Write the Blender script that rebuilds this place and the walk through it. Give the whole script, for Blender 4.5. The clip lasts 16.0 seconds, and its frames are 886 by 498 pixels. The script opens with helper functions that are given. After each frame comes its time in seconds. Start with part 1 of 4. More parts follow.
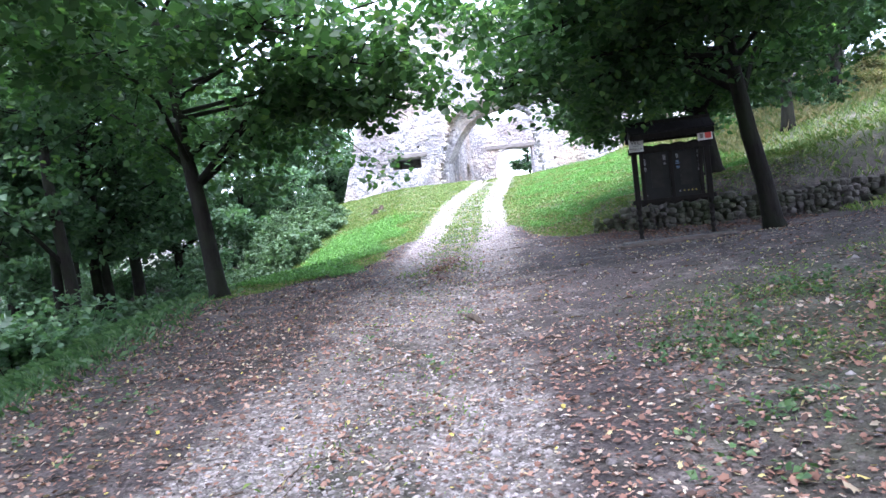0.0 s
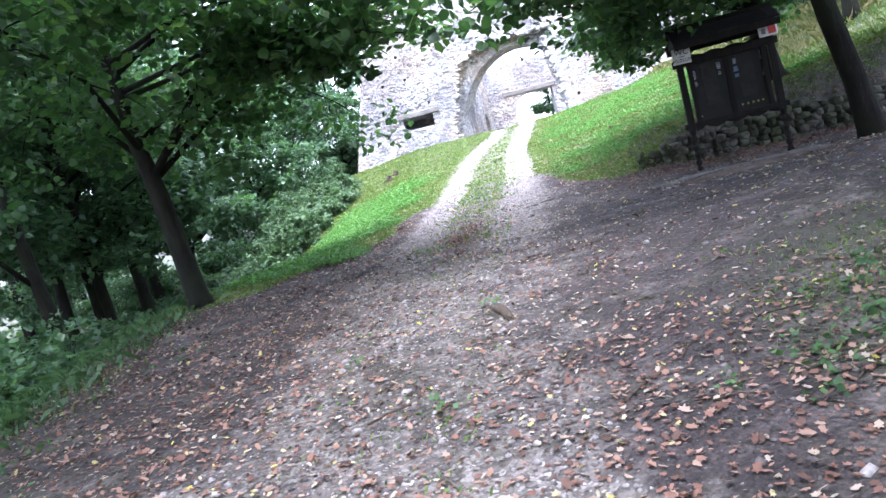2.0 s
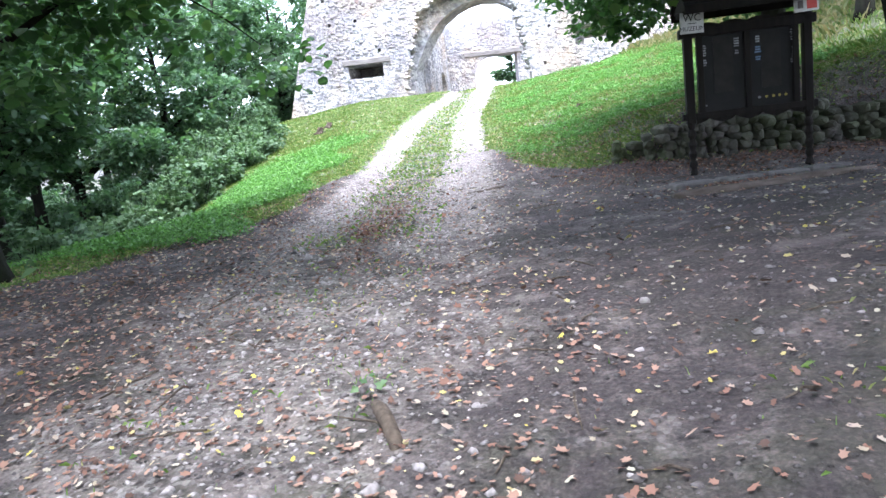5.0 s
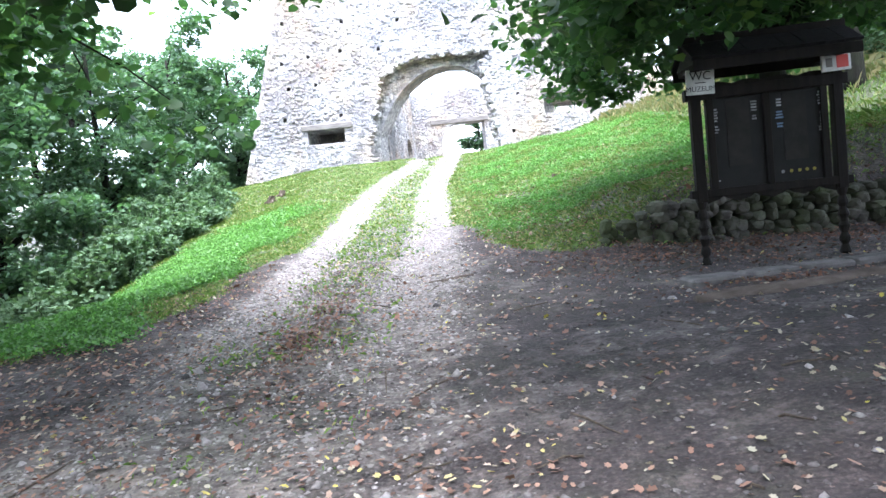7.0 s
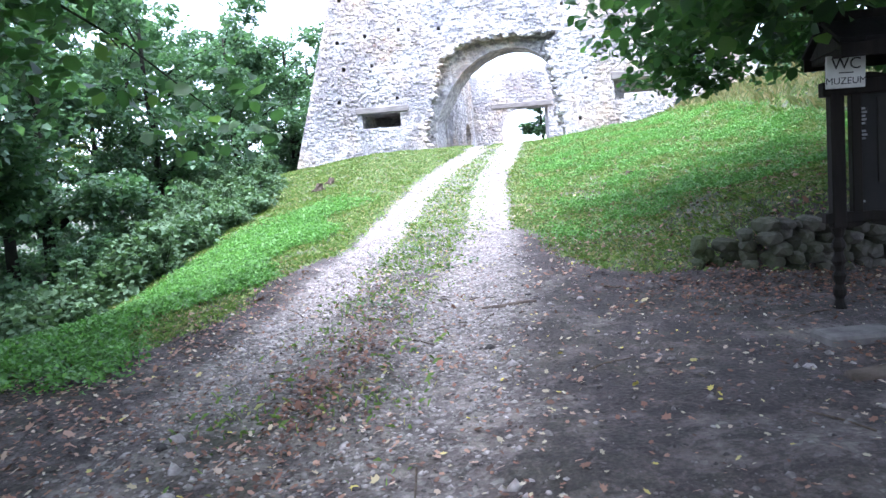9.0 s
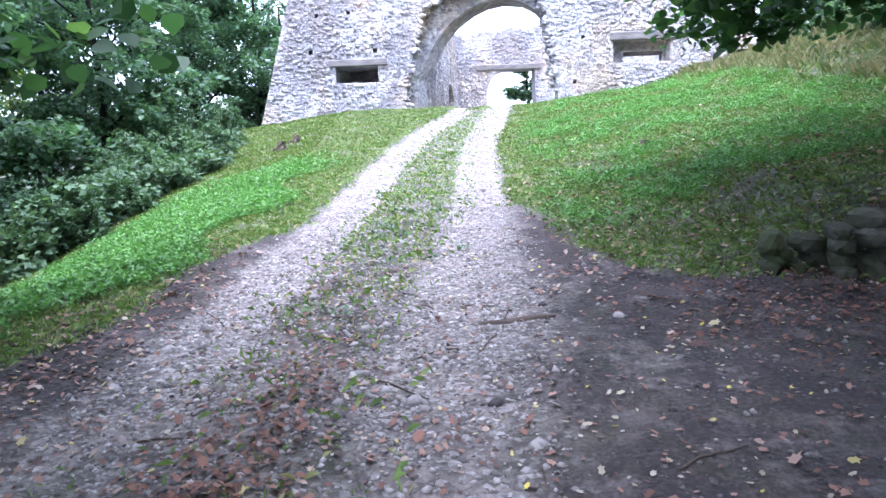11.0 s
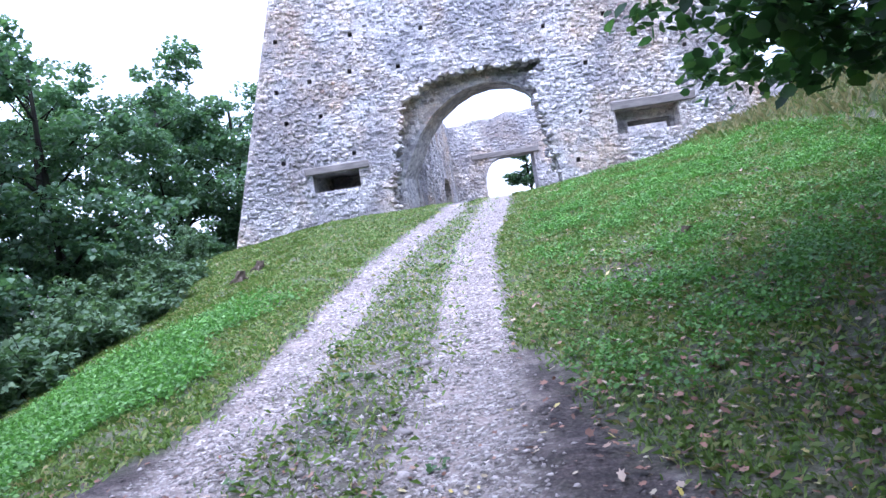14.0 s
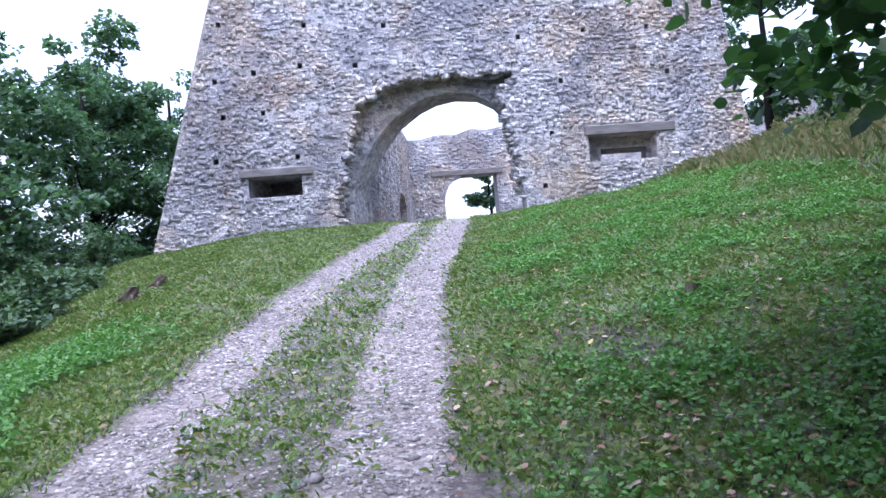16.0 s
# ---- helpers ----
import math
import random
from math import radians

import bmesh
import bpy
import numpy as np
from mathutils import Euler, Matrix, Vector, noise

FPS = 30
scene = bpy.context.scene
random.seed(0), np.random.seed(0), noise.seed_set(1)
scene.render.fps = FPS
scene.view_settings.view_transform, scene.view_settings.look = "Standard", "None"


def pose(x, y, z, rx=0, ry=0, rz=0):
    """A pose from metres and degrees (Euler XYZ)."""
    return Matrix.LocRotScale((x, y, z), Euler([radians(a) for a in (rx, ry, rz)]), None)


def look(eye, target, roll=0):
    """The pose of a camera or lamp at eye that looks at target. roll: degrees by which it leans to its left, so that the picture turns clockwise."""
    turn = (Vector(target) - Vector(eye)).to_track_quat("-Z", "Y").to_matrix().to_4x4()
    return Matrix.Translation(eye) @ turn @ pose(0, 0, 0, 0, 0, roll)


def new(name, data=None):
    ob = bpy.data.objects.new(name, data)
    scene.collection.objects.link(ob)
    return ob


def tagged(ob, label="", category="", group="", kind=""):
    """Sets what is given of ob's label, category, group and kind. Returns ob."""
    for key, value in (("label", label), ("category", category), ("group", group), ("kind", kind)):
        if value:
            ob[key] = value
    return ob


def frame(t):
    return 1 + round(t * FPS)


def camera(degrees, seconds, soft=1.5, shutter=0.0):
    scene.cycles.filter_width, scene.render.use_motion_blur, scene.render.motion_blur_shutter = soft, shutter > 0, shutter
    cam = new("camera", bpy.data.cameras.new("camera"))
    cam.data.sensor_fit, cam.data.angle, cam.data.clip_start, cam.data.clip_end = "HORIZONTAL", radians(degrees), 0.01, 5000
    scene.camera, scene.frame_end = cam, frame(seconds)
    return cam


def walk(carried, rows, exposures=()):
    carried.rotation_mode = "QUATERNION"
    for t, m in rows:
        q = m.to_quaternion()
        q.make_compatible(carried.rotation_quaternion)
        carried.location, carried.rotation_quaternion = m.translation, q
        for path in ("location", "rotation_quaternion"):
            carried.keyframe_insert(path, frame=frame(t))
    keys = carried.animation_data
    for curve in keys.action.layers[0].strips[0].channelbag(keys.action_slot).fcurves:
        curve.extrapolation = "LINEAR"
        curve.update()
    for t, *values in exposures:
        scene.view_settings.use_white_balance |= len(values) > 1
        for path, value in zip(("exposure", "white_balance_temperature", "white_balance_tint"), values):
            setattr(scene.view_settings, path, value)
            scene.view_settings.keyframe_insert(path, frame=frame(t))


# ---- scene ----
cam = camera(66.9, 16.0)
PATH = [
    (0, (0.012, -0.095, 1.529), (0.043, 1.903, 1.442), -6.5),
    (0.5, (0.142, 0.429, 1.492), (0.193, 2.426, 1.402), -8.0),
    (1, (0.165, 0.984, 1.491), (0.131, 2.979, 1.358), -10.7),
    (1.5, (0.048, 1.462, 1.518), (-0.134, 3.447, 1.366), -11.8),
    (2, (0.305, 2.087, 1.509), (0.213, 4.076, 1.32), -14.1),
    (2.5, (0.283, 2.567, 1.581), (0.262, 4.553, 1.346), -7.9),
    (3, (0.388, 3.064, 1.569), (0.397, 5.059, 1.424), -6.6),
    (3.5, (0.448, 3.427, 1.595), (0.472, 5.422, 1.465), -7.3),
    (4, (0.456, 3.864, 1.637), (0.49, 5.849, 1.395), -7.0),
    (4.2, (0.507, 4.04, 1.583), (0.54, 6.023, 1.328), -6.8),
    (6.3, (0.756, 5.917, 1.615), (0.899, 7.855, 1.143), -5.8),
    (6.5, (0.779, 6.096, 1.639), (0.924, 8.042, 1.199), -5.0),
    (7, (0.902, 6.493, 1.691), (1.075, 8.479, 1.535), -6.3),
    (7.5, (0.954, 6.795, 1.717), (1.063, 8.79, 1.634), -6.7),
    (8, (1.031, 7.197, 1.752), (1.088, 9.183, 1.53), -6.8),
    (8.5, (1.085, 7.499, 1.826), (1.097, 9.485, 1.587), -8.3),
    (9, (1.028, 7.789, 1.933), (1.031, 9.78, 1.741), -4.7),
    (9.2, (1.059, 7.933, 1.932), (1.052, 9.925, 1.751), -4.6),
    (11.3, (0.983, 9.958, 1.904), (1.083, 11.93, 1.588), -1.6),
    (11.5, (1.02, 10.105, 1.905), (1.125, 12.077, 1.583), -0.9),
    (12, (1.204, 10.616, 2.018), (1.313, 12.601, 1.8), -3.8),
    (12.5, (1.237, 11.014, 2.088), (1.502, 12.981, 1.84), -5.1),
    (13, (1.255, 11.634, 2.068), (1.441, 13.603, 1.768), -4.0),
    (13.5, (1.383, 11.959, 2.132), (1.441, 13.954, 2.004), -6.7),
    (14, (1.552, 12.421, 2.183), (1.597, 14.42, 2.156), -9.1),
    (14.5, (1.647, 12.945, 2.228), (1.706, 14.943, 2.155), -10.8),
    (15, (1.648, 13.366, 2.324), (1.679, 15.365, 2.268), -8.9),
    (15.5, (1.804, 13.853, 2.357), (1.855, 15.853, 2.336), -8.3),
    (16, (1.849, 14.421, 2.364), (2.03, 16.413, 2.369), -4.7),
]
EXPOSURES = [(0.0, 2.15, 5500, 22), (2.0, 2.15, 5500, 20), (4.0, 2.15, 5600, 18), (7.0, 2.25, 5700, 13), (8.0, 2.1, 5700, 14), (9.0, 2.05, 5400, 18), (12.0, 1.6, 5200, 24), (14.0, 1.2, 5080, 25), (16.0, 0.8, 5150, 26)]
walk(cam, [(t, look(eye, target, roll)) for t, eye, target, roll in PATH], EXPOSURES)

# ---------- light ----------
world = bpy.data.worlds.new("World")
scene.world = world
world.use_nodes = True
wn = world.node_tree
sky = wn.nodes.new("ShaderNodeTexSky")
sky.sky_type = 'NISHITA'
sky.sun_disc = False
sky.sun_elevation, sky.sun_rotation = radians(74), radians(190)
sky.air_density, sky.dust_density, sky.ozone_density = 1.0, 3.0, 1.0
wn.nodes["Background"].inputs["Strength"].default_value = 0.15
haze = wn.nodes.new("ShaderNodeHueSaturation")
haze.inputs["Saturation"].default_value, haze.inputs["Value"].default_value = 0.4, 2.0
wn.links.new(sky.outputs[0], haze.inputs["Color"])
wn.links.new(haze.outputs[0], wn.nodes["Background"].inputs[0])
sun = new("sun", bpy.data.lights.new("sun", 'SUN'))
sun.data.energy, sun.data.angle, sun.data.color = 1.9, radians(30), (1.0, 0.97, 0.93)
SUN_AZ, SUN_UP = radians(190), radians(74)
sun.matrix_world = look((0, 0, 0), (-math.sin(SUN_AZ) * math.cos(SUN_UP), -math.cos(SUN_AZ) * math.cos(SUN_UP), -math.sin(SUN_UP)))

# ---------- materials ----------
def material(name):
    m = bpy.data.materials.new(name)
    m.use_nodes = True
    nt = m.node_tree
    return m, nt, nt.nodes["Principled BSDF"]


def node(nt, kind, **inputs):
    n = nt.nodes.new(kind)
    for k, v in inputs.items():
        n.inputs[k.replace("_", " ")].default_value = v
    return n


def ramp(nt, fac, stops):
    r = nt.nodes.new("ShaderNodeValToRGB")
    nt.links.new(fac, r.inputs[0])
    e = r.color_ramp.elements
    while len(e) < len(stops):
        e.new(0.5)
    for el, (p, c) in zip(e, stops):
        el.position, el.color = p, (*c, 1)
    return r.outputs[0]


def mix(nt, fac, a, b, mode='MIX'):
    n = nt.nodes.new("ShaderNodeMix")
    n.data_type, n.blend_type = 'RGBA', mode
    if isinstance(fac, float):
        n.inputs[0].default_value = fac
    else:
        nt.links.new(fac, n.inputs[0])
    for s, v in ((n.inputs[6], a), (n.inputs[7], b)):
        if isinstance(v, tuple):
            s.default_value = (*v, 1)
        else:
            nt.links.new(v, s)
    return n.outputs[2]


def calc(nt, op, a, b=0.0, clamp=False):
    n = nt.nodes.new("ShaderNodeMath")
    n.operation, n.use_clamp = op, clamp
    for s, v in zip(n.inputs, (a, b)):
        if isinstance(v, (int, float)):
            s.default_value = v
        else:
            nt.links.new(v, s)
    return n.outputs[0]


def coords(nt, scale=1.0):
    g = nt.nodes.new("ShaderNodeNewGeometry")
    m = nt.nodes.new("ShaderNodeMapping")
    m.inputs["Scale"].default_value = (scale,) * 3 if isinstance(scale, (int, float)) else scale
    nt.links.new(g.outputs["Position"], m.inputs[0])
    return m.outputs[0]


def fuzz(nt, size, detail=4.0, rough=0.6, vec=None):
    n = node(nt, "ShaderNodeTexNoise", Scale=1.0 / size, Detail=detail, Roughness=rough)
    nt.links.new(vec if vec else coords(nt), n.inputs["Vector"])
    return n.outputs[0]


def relief(nt, bsdf, height, dist, strength=0.7):
    b = node(nt, "ShaderNodeBump", Strength=strength, Distance=dist)
    nt.links.new(height, b.inputs["Height"])
    nt.links.new(b.outputs[0], bsdf.inputs["Normal"])


def simple(name, c1, c2, size=0.1, rough=0.85, bump=0.01, island=0.0, obj=0.0, stretch=None, big=None):
    m, nt, p = material(name)
    v = coords(nt, stretch) if stretch else None
    f = fuzz(nt, size, vec=v)
    col = mix(nt, ramp(nt, f, [(0.3, (0, 0, 0)), (0.7, (1, 1, 1))]), c1, c2)
    if big:
        col = mix(nt, ramp(nt, fuzz(nt, size * 9), [(0.4, (0, 0, 0)), (0.65, (1, 1, 1))]), col, big)
    if island or obj:
        if island:
            r = nt.nodes.new("ShaderNodeNewGeometry").outputs["Random Per Island"]
        else:
            r = nt.nodes.new("ShaderNodeObjectInfo").outputs["Random"]
        amt = island or obj
        hs = node(nt, "ShaderNodeHueSaturation")
        nt.links.new(calc(nt, 'ADD', calc(nt, 'MULTIPLY', r, 2 * amt), 1 - amt), hs.inputs["Value"])
        nt.links.new(col, hs.inputs["Color"])
        col = hs.outputs[0]
    nt.links.new(col, p.inputs["Base Color"])
    p.inputs["Roughness"].default_value = rough
    p.inputs["Specular IOR Level"].default_value = 0.2
    if bump:
        relief(nt, p, fuzz(nt, size * 0.35, vec=v), bump)
    return m


def leafy(name, stops, trans=0.35, rough=0.5):
    """Leaf stuff: each island its own shade, light shines through in part."""
    m, nt, p = material(name)
    r = nt.nodes.new("ShaderNodeNewGeometry").outputs["Random Per Island"]
    col = ramp(nt, r, stops)
    col = mix(nt, calc(nt, 'MULTIPLY', fuzz(nt, 1.3, 2.0), 0.5), col, mix(nt, 1.0, col, (0.55, 0.6, 0.5), 'MULTIPLY'))
    nt.links.new(col, p.inputs["Base Color"])
    p.inputs["Roughness"].default_value = rough
    t = nt.nodes.new("ShaderNodeBsdfTranslucent")
    nt.links.new(mix(nt, 1.0, col, (1.08, 1.2, 0.65), 'MULTIPLY'), t.inputs[0])
    ms = nt.nodes.new("ShaderNodeMixShader")
    ms.inputs[0].default_value = trans
    nt.links.new(p.outputs[0], ms.inputs[1])
    nt.links.new(t.outputs[0], ms.inputs[2])
    nt.links.new(ms.outputs[0], nt.nodes["Material Output"].inputs[0])
    return m


M_LEAF = leafy("leaf_linden", [(0, (0.036, 0.08, 0.034)), (0.5, (0.058, 0.13, 0.05)), (0.9, (0.095, 0.19, 0.065)), (1, (0.15, 0.25, 0.075))], 0.55)
M_LEAF_LIGHT = leafy("leaf_yellowish", [(0, (0.05, 0.11, 0.02)), (0.6, (0.1, 0.18, 0.03)), (1, (0.22, 0.25, 0.04))])
M_LEAF_FAR = leafy("leaf_wood", [(0, (0.05, 0.1, 0.055)), (0.6, (0.085, 0.17, 0.09)), (1, (0.14, 0.24, 0.115))], 0.45)
M_GRASS = leafy("grass_blade", [(0, (0.088, 0.15, 0.034)), (0.5, (0.148, 0.235, 0.052)), (0.78, (0.205, 0.29, 0.078)), (1, (0.38, 0.31, 0.17))], 0.35)
M_HERB = leafy("herb_leaf", [(0, (0.07, 0.17, 0.035)), (0.6, (0.115, 0.27, 0.055)), (1, (0.18, 0.36, 0.08))], 0.4)
M_BUSH = leafy("bush_leaf", [(0, (0.05, 0.1, 0.047)), (0.6, (0.092, 0.16, 0.08)), (1, (0.14, 0.215, 0.112))], 0.35, 0.7)
M_WEED = leafy("weed_leaf", [(0, (0.0394, 0.09, 0.0281)), (0.6, (0.0675, 0.146, 0.045)), (1, (0.124, 0.203, 0.0788))], 0.25)
M_STRAW = leafy("dry_grass", [(0, (0.1, 0.14, 0.04)), (0.5, (0.2, 0.2, 0.08)), (1, (0.33, 0.27, 0.13))], 0.3)
M_FALLEN = leafy("fallen_leaf", [(0, (0.07, 0.04, 0.03)), (0.25, (0.16, 0.08, 0.055)), (0.55, (0.27, 0.135, 0.095)), (0.8, (0.36, 0.22, 0.165)), (0.95, (0.46, 0.37, 0.3)), (1, (0.5, 0.42, 0.14))], 0.1, 0.75)
M_RUSSET = leafy("russet_leaf", [(0, (0.06, 0.028, 0.018)), (0.5, (0.15, 0.065, 0.038)), (1, (0.28, 0.14, 0.09))], 0.1, 0.75)
M_PALE = leafy("pale_leaf", [(0, (0.3, 0.24, 0.16)), (0.7, (0.5, 0.45, 0.36)), (0.9, (0.5, 0.4, 0.1)), (1, (0.6, 0.5, 0.08))], 0.1, 0.7)
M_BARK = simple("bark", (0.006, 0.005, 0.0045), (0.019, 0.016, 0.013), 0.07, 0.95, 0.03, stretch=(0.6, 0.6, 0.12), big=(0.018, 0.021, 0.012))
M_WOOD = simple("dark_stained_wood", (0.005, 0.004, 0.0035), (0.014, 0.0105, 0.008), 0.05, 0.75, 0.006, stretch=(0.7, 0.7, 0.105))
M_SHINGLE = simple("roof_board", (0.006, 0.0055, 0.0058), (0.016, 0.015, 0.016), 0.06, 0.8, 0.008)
M_BEAM = simple("weathered_beam", (0.12, 0.11, 0.1), (0.24, 0.22, 0.2), 0.12, 0.85, 0.006, stretch=(0.25, 1, 1))
M_PLANK = simple("old_plank", (0.07, 0.055, 0.045), (0.16, 0.13, 0.11), 0.06, 0.9, 0.006, stretch=(0.3, 1, 1))
M_ROOT = simple("root_wood", (0.048, 0.036, 0.027), (0.12, 0.096, 0.072), 0.04, 0.9, 0.006)
M_WALLSTONE = simple("dry_wall_stone", (0.04, 0.036, 0.033), (0.125, 0.115, 0.102), 0.12, 0.95, 0.02, obj=0.35, big=(0.049, 0.0595, 0.028))
M_GRAVEL = simple("gravel_stone", (0.185, 0.167, 0.158), (0.34, 0.313, 0.298), 0.03, 0.9, 0.002, island=0.4)
M_WALLSTONE_FINE = simple("dark_grit", (0.06, 0.052, 0.05), (0.16, 0.145, 0.14), 0.03, 0.95, 0.0, island=0.5)
M_SLAB = simple("slab_stone", (0.09, 0.083, 0.078), (0.19, 0.175, 0.165), 0.15, 0.95, 0.01)
M_SIGN = simple("sign_board_white", (0.55, 0.55, 0.52), (0.68, 0.68, 0.65), 0.1, 0.6, 0.0)
M_RED = simple("sign_red", (0.45, 0.06, 0.05), (0.5, 0.09, 0.07), 0.1, 0.6, 0.0)
M_INK = simple("sign_ink", (0.02, 0.02, 0.025), (0.04, 0.04, 0.045), 0.1, 0.7, 0.0)
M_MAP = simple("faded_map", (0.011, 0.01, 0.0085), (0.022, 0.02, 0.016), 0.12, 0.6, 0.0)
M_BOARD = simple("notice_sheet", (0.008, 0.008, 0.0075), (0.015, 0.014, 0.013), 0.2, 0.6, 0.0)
M_PAPER = simple("paper", (0.2, 0.2, 0.2), (0.3, 0.3, 0.29), 0.05, 0.7, 0.0, obj=0.3)
M_BLUEPAPER = simple("paper_blue", (0.1, 0.17, 0.26), (0.2, 0.26, 0.34), 0.05, 0.7, 0.0)
M_YELLOW = simple("paper_yellow", (0.24, 0.21, 0.036), (0.3, 0.252, 0.06), 0.05, 0.7, 0.0)


def masonry(name, mortar):
    """Rubble stone of a ruin: grey, ochre and rusty patches; the joints show paler mortar."""
    m, nt, p = material(name)
    vec = coords(nt, (1, 1, 1.7))
    vo = node(nt, "ShaderNodeTexVoronoi", Scale=6.5, Randomness=1.0)
    vo.voronoi_dimensions = '3D'
    nt.links.new(vec, vo.inputs["Vector"])
    vary = nt.nodes.new("ShaderNodeSeparateColor")
    nt.links.new(vo.outputs["Color"], vary.inputs[0])
    rnd = nt.nodes.new("ShaderNodeNewGeometry").outputs["Random Per Island"]
    orn = nt.nodes.new("ShaderNodeObjectInfo").outputs["Random"]
    key = vary.outputs[0] if mortar else calc(nt, 'FRACT', calc(nt, 'ADD', rnd, orn))
    grey = ramp(nt, key, [(0.0, (0.2, 0.195, 0.2)), (0.3, (0.36, 0.35, 0.355)), (0.6, (0.5, 0.485, 0.465)), (0.85, (0.6, 0.575, 0.545)), (1.0, (0.7, 0.68, 0.65))])
    warm = ramp(nt, key, [(0.0, (0.24, 0.18, 0.13)), (0.5, (0.46, 0.36, 0.26)), (0.9, (0.62, 0.51, 0.37)), (1.0, (0.42, 0.22, 0.12))])
    patch = ramp(nt, fuzz(nt, 2.2, 5.0, 0.65), [(0.46, (0, 0, 0)), (0.62, (.9, .9, .9))])
    col = mix(nt, patch, grey, warm)
    if mortar:
        col = mix(nt, 0.2, col, (0.4, 0.37, 0.34))
    pale = ramp(nt, fuzz(nt, 0.5, 5.0, 0.7), [(0.5, (0, 0, 0)), (0.72, (1, 1, 1))])
    col = mix(nt, calc(nt, 'MULTIPLY', pale, 0.55), col, (0.56, 0.53, 0.48))
    weather = ramp(nt, fuzz(nt, 2.8, 6.0, 0.7), [(0.47, (0, 0, 0)), (0.58, (1, 1, 1))])
    col = mix(nt, calc(nt, 'MULTIPLY', weather, 0.62), col, (0.17, 0.165, 0.178))
    fine = ramp(nt, fuzz(nt, 0.05, 5.0, 0.75), [(0.3, (0.55, 0.55, 0.55)), (0.7, (1.45, 1.45, 1.45))])
    col = mix(nt, 1.0, col, fine, 'MULTIPLY')
    nt.links.new(col, p.inputs["Base Color"])
    p.inputs["Roughness"].default_value = 0.95
    relief(nt, p, fuzz(nt, 0.09, 6.0, 0.75), 0.05, 0.9)
    return m


M_MORTAR = masonry("rubble_mortar", True)
M_RUBBLE = masonry("rubble_stone", False)


def ground_material():
    m, nt, p = material("hill_ground")

    def mask(name, soft, size):
        a = nt.nodes.new("ShaderNodeAttribute")
        a.attribute_name = name
        n = calc(nt, 'SUBTRACT', fuzz(nt, size, 5.0, 0.65), 0.5)
        return calc(nt, 'ADD', a.outputs["Fac"], calc(nt, 'MULTIPLY', calc(nt, 'ADD', n, calc(nt, 'SUBTRACT', fuzz(nt, size * 4, 3.0, 0.6), 0.5)), soft), True)

    soil = mix(nt, ramp(nt, fuzz(nt, 0.3, 6.0, 0.7), [(0.35, (0, 0, 0)), (0.65, (1, 1, 1))]), (0.035, 0.028, 0.027), (0.074, 0.058, 0.055))
    crumbs = ramp(nt, fuzz(nt, 0.025, 3.0, 0.7), [(0.45, (0.65, 0.65, 0.65)), (0.7, (1.5, 1.45, 1.45))])
    soil = mix(nt, 1.0, soil, crumbs, 'MULTIPLY')
    vo = node(nt, "ShaderNodeTexVoronoi", Scale=32.0)
    nt.links.new(coords(nt), vo.inputs["Vector"])
    peb = nt.nodes.new("ShaderNodeSeparateColor")
    nt.links.new(vo.outputs["Color"], peb.inputs[0])
    gravel = ramp(nt, peb.outputs[0], [(0.0, (0.12, 0.102, 0.092)), (0.5, (0.23, 0.2, 0.178)), (0.85, (0.35, 0.318, 0.29)), (1.0, (0.58, 0.55, 0.51))])
    dust = mix(nt, ramp(nt, fuzz(nt, 0.4, 5.0, 0.7), [(0.48, (0, 0, 0)), (0.72, (1, 1, 1))]), gravel, (0.26, 0.215, 0.19))
    turf = mix(nt, ramp(nt, fuzz(nt, 0.25, 6.0, 0.75), [(0.35, (0, 0, 0)), (0.65, (1, 1, 1))]), (0.03, 0.045, 0.016), (0.07, 0.08, 0.034))
    turf = mix(nt, ramp(nt, fuzz(nt, 1.1, 5.0, 0.7), [(0.56, (0, 0, 0)), (0.68, (.8, .8, .8))]), turf, (0.14, 0.12, 0.075))
    wood = mix(nt, ramp(nt, fuzz(nt, 0.5, 5.0, 0.7), [(0.4, (0, 0, 0)), (0.6, (1, 1, 1))]), (0.03, 0.028, 0.018), (0.045, 0.06, 0.02))
    col = mix(nt, mask("grass", 0.7, 0.25), soil, turf)
    col = mix(nt, mask("wood", 0.6, 0.6), col, wood)
    col = mix(nt, mask("track", 1.3, 0.2), col, dust)
    nt.links.new(col, p.inputs["Base Color"])
    p.inputs["Roughness"].default_value = 0.95
    relief(nt, p, calc(nt, 'ADD', fuzz(nt, 0.07, 6.0, 0.7), calc(nt, 'MULTIPLY', vo.outputs["Distance"], 0.5)), 0.03, 0.8)
    return m


M_GROUND = ground_material()


# ---------- mesh helpers ----------
def raw_mesh(name, verts, faces):
    """A mesh from arrays: verts (n, 3), faces (m, k) with one k."""
    verts, faces = np.asarray(verts, np.float32), np.asarray(faces, np.int32)
    me = bpy.data.meshes.new(name)
    me.vertices.add(len(verts))
    me.vertices.foreach_set("co", verts.ravel())
    m, k = faces.shape
    me.loops.add(m * k)
    me.loops.foreach_set("vertex_index", faces.ravel())
    me.polygons.add(m)
    me.polygons.foreach_set("loop_start", np.arange(0, m * k, k, dtype=np.int32))
    me.update(calc_edges=True)
    me.validate()
    return me


def stuff(name, verts, faces, mat, parent=None, smooth=False):
    me = raw_mesh(name, verts, faces)
    me.materials.append(mat)
    if smooth:
        me.polygons.foreach_set("use_smooth", np.ones(len(me.polygons), bool))
    ob = new(name, me)
    ob.parent = parent
    return ob


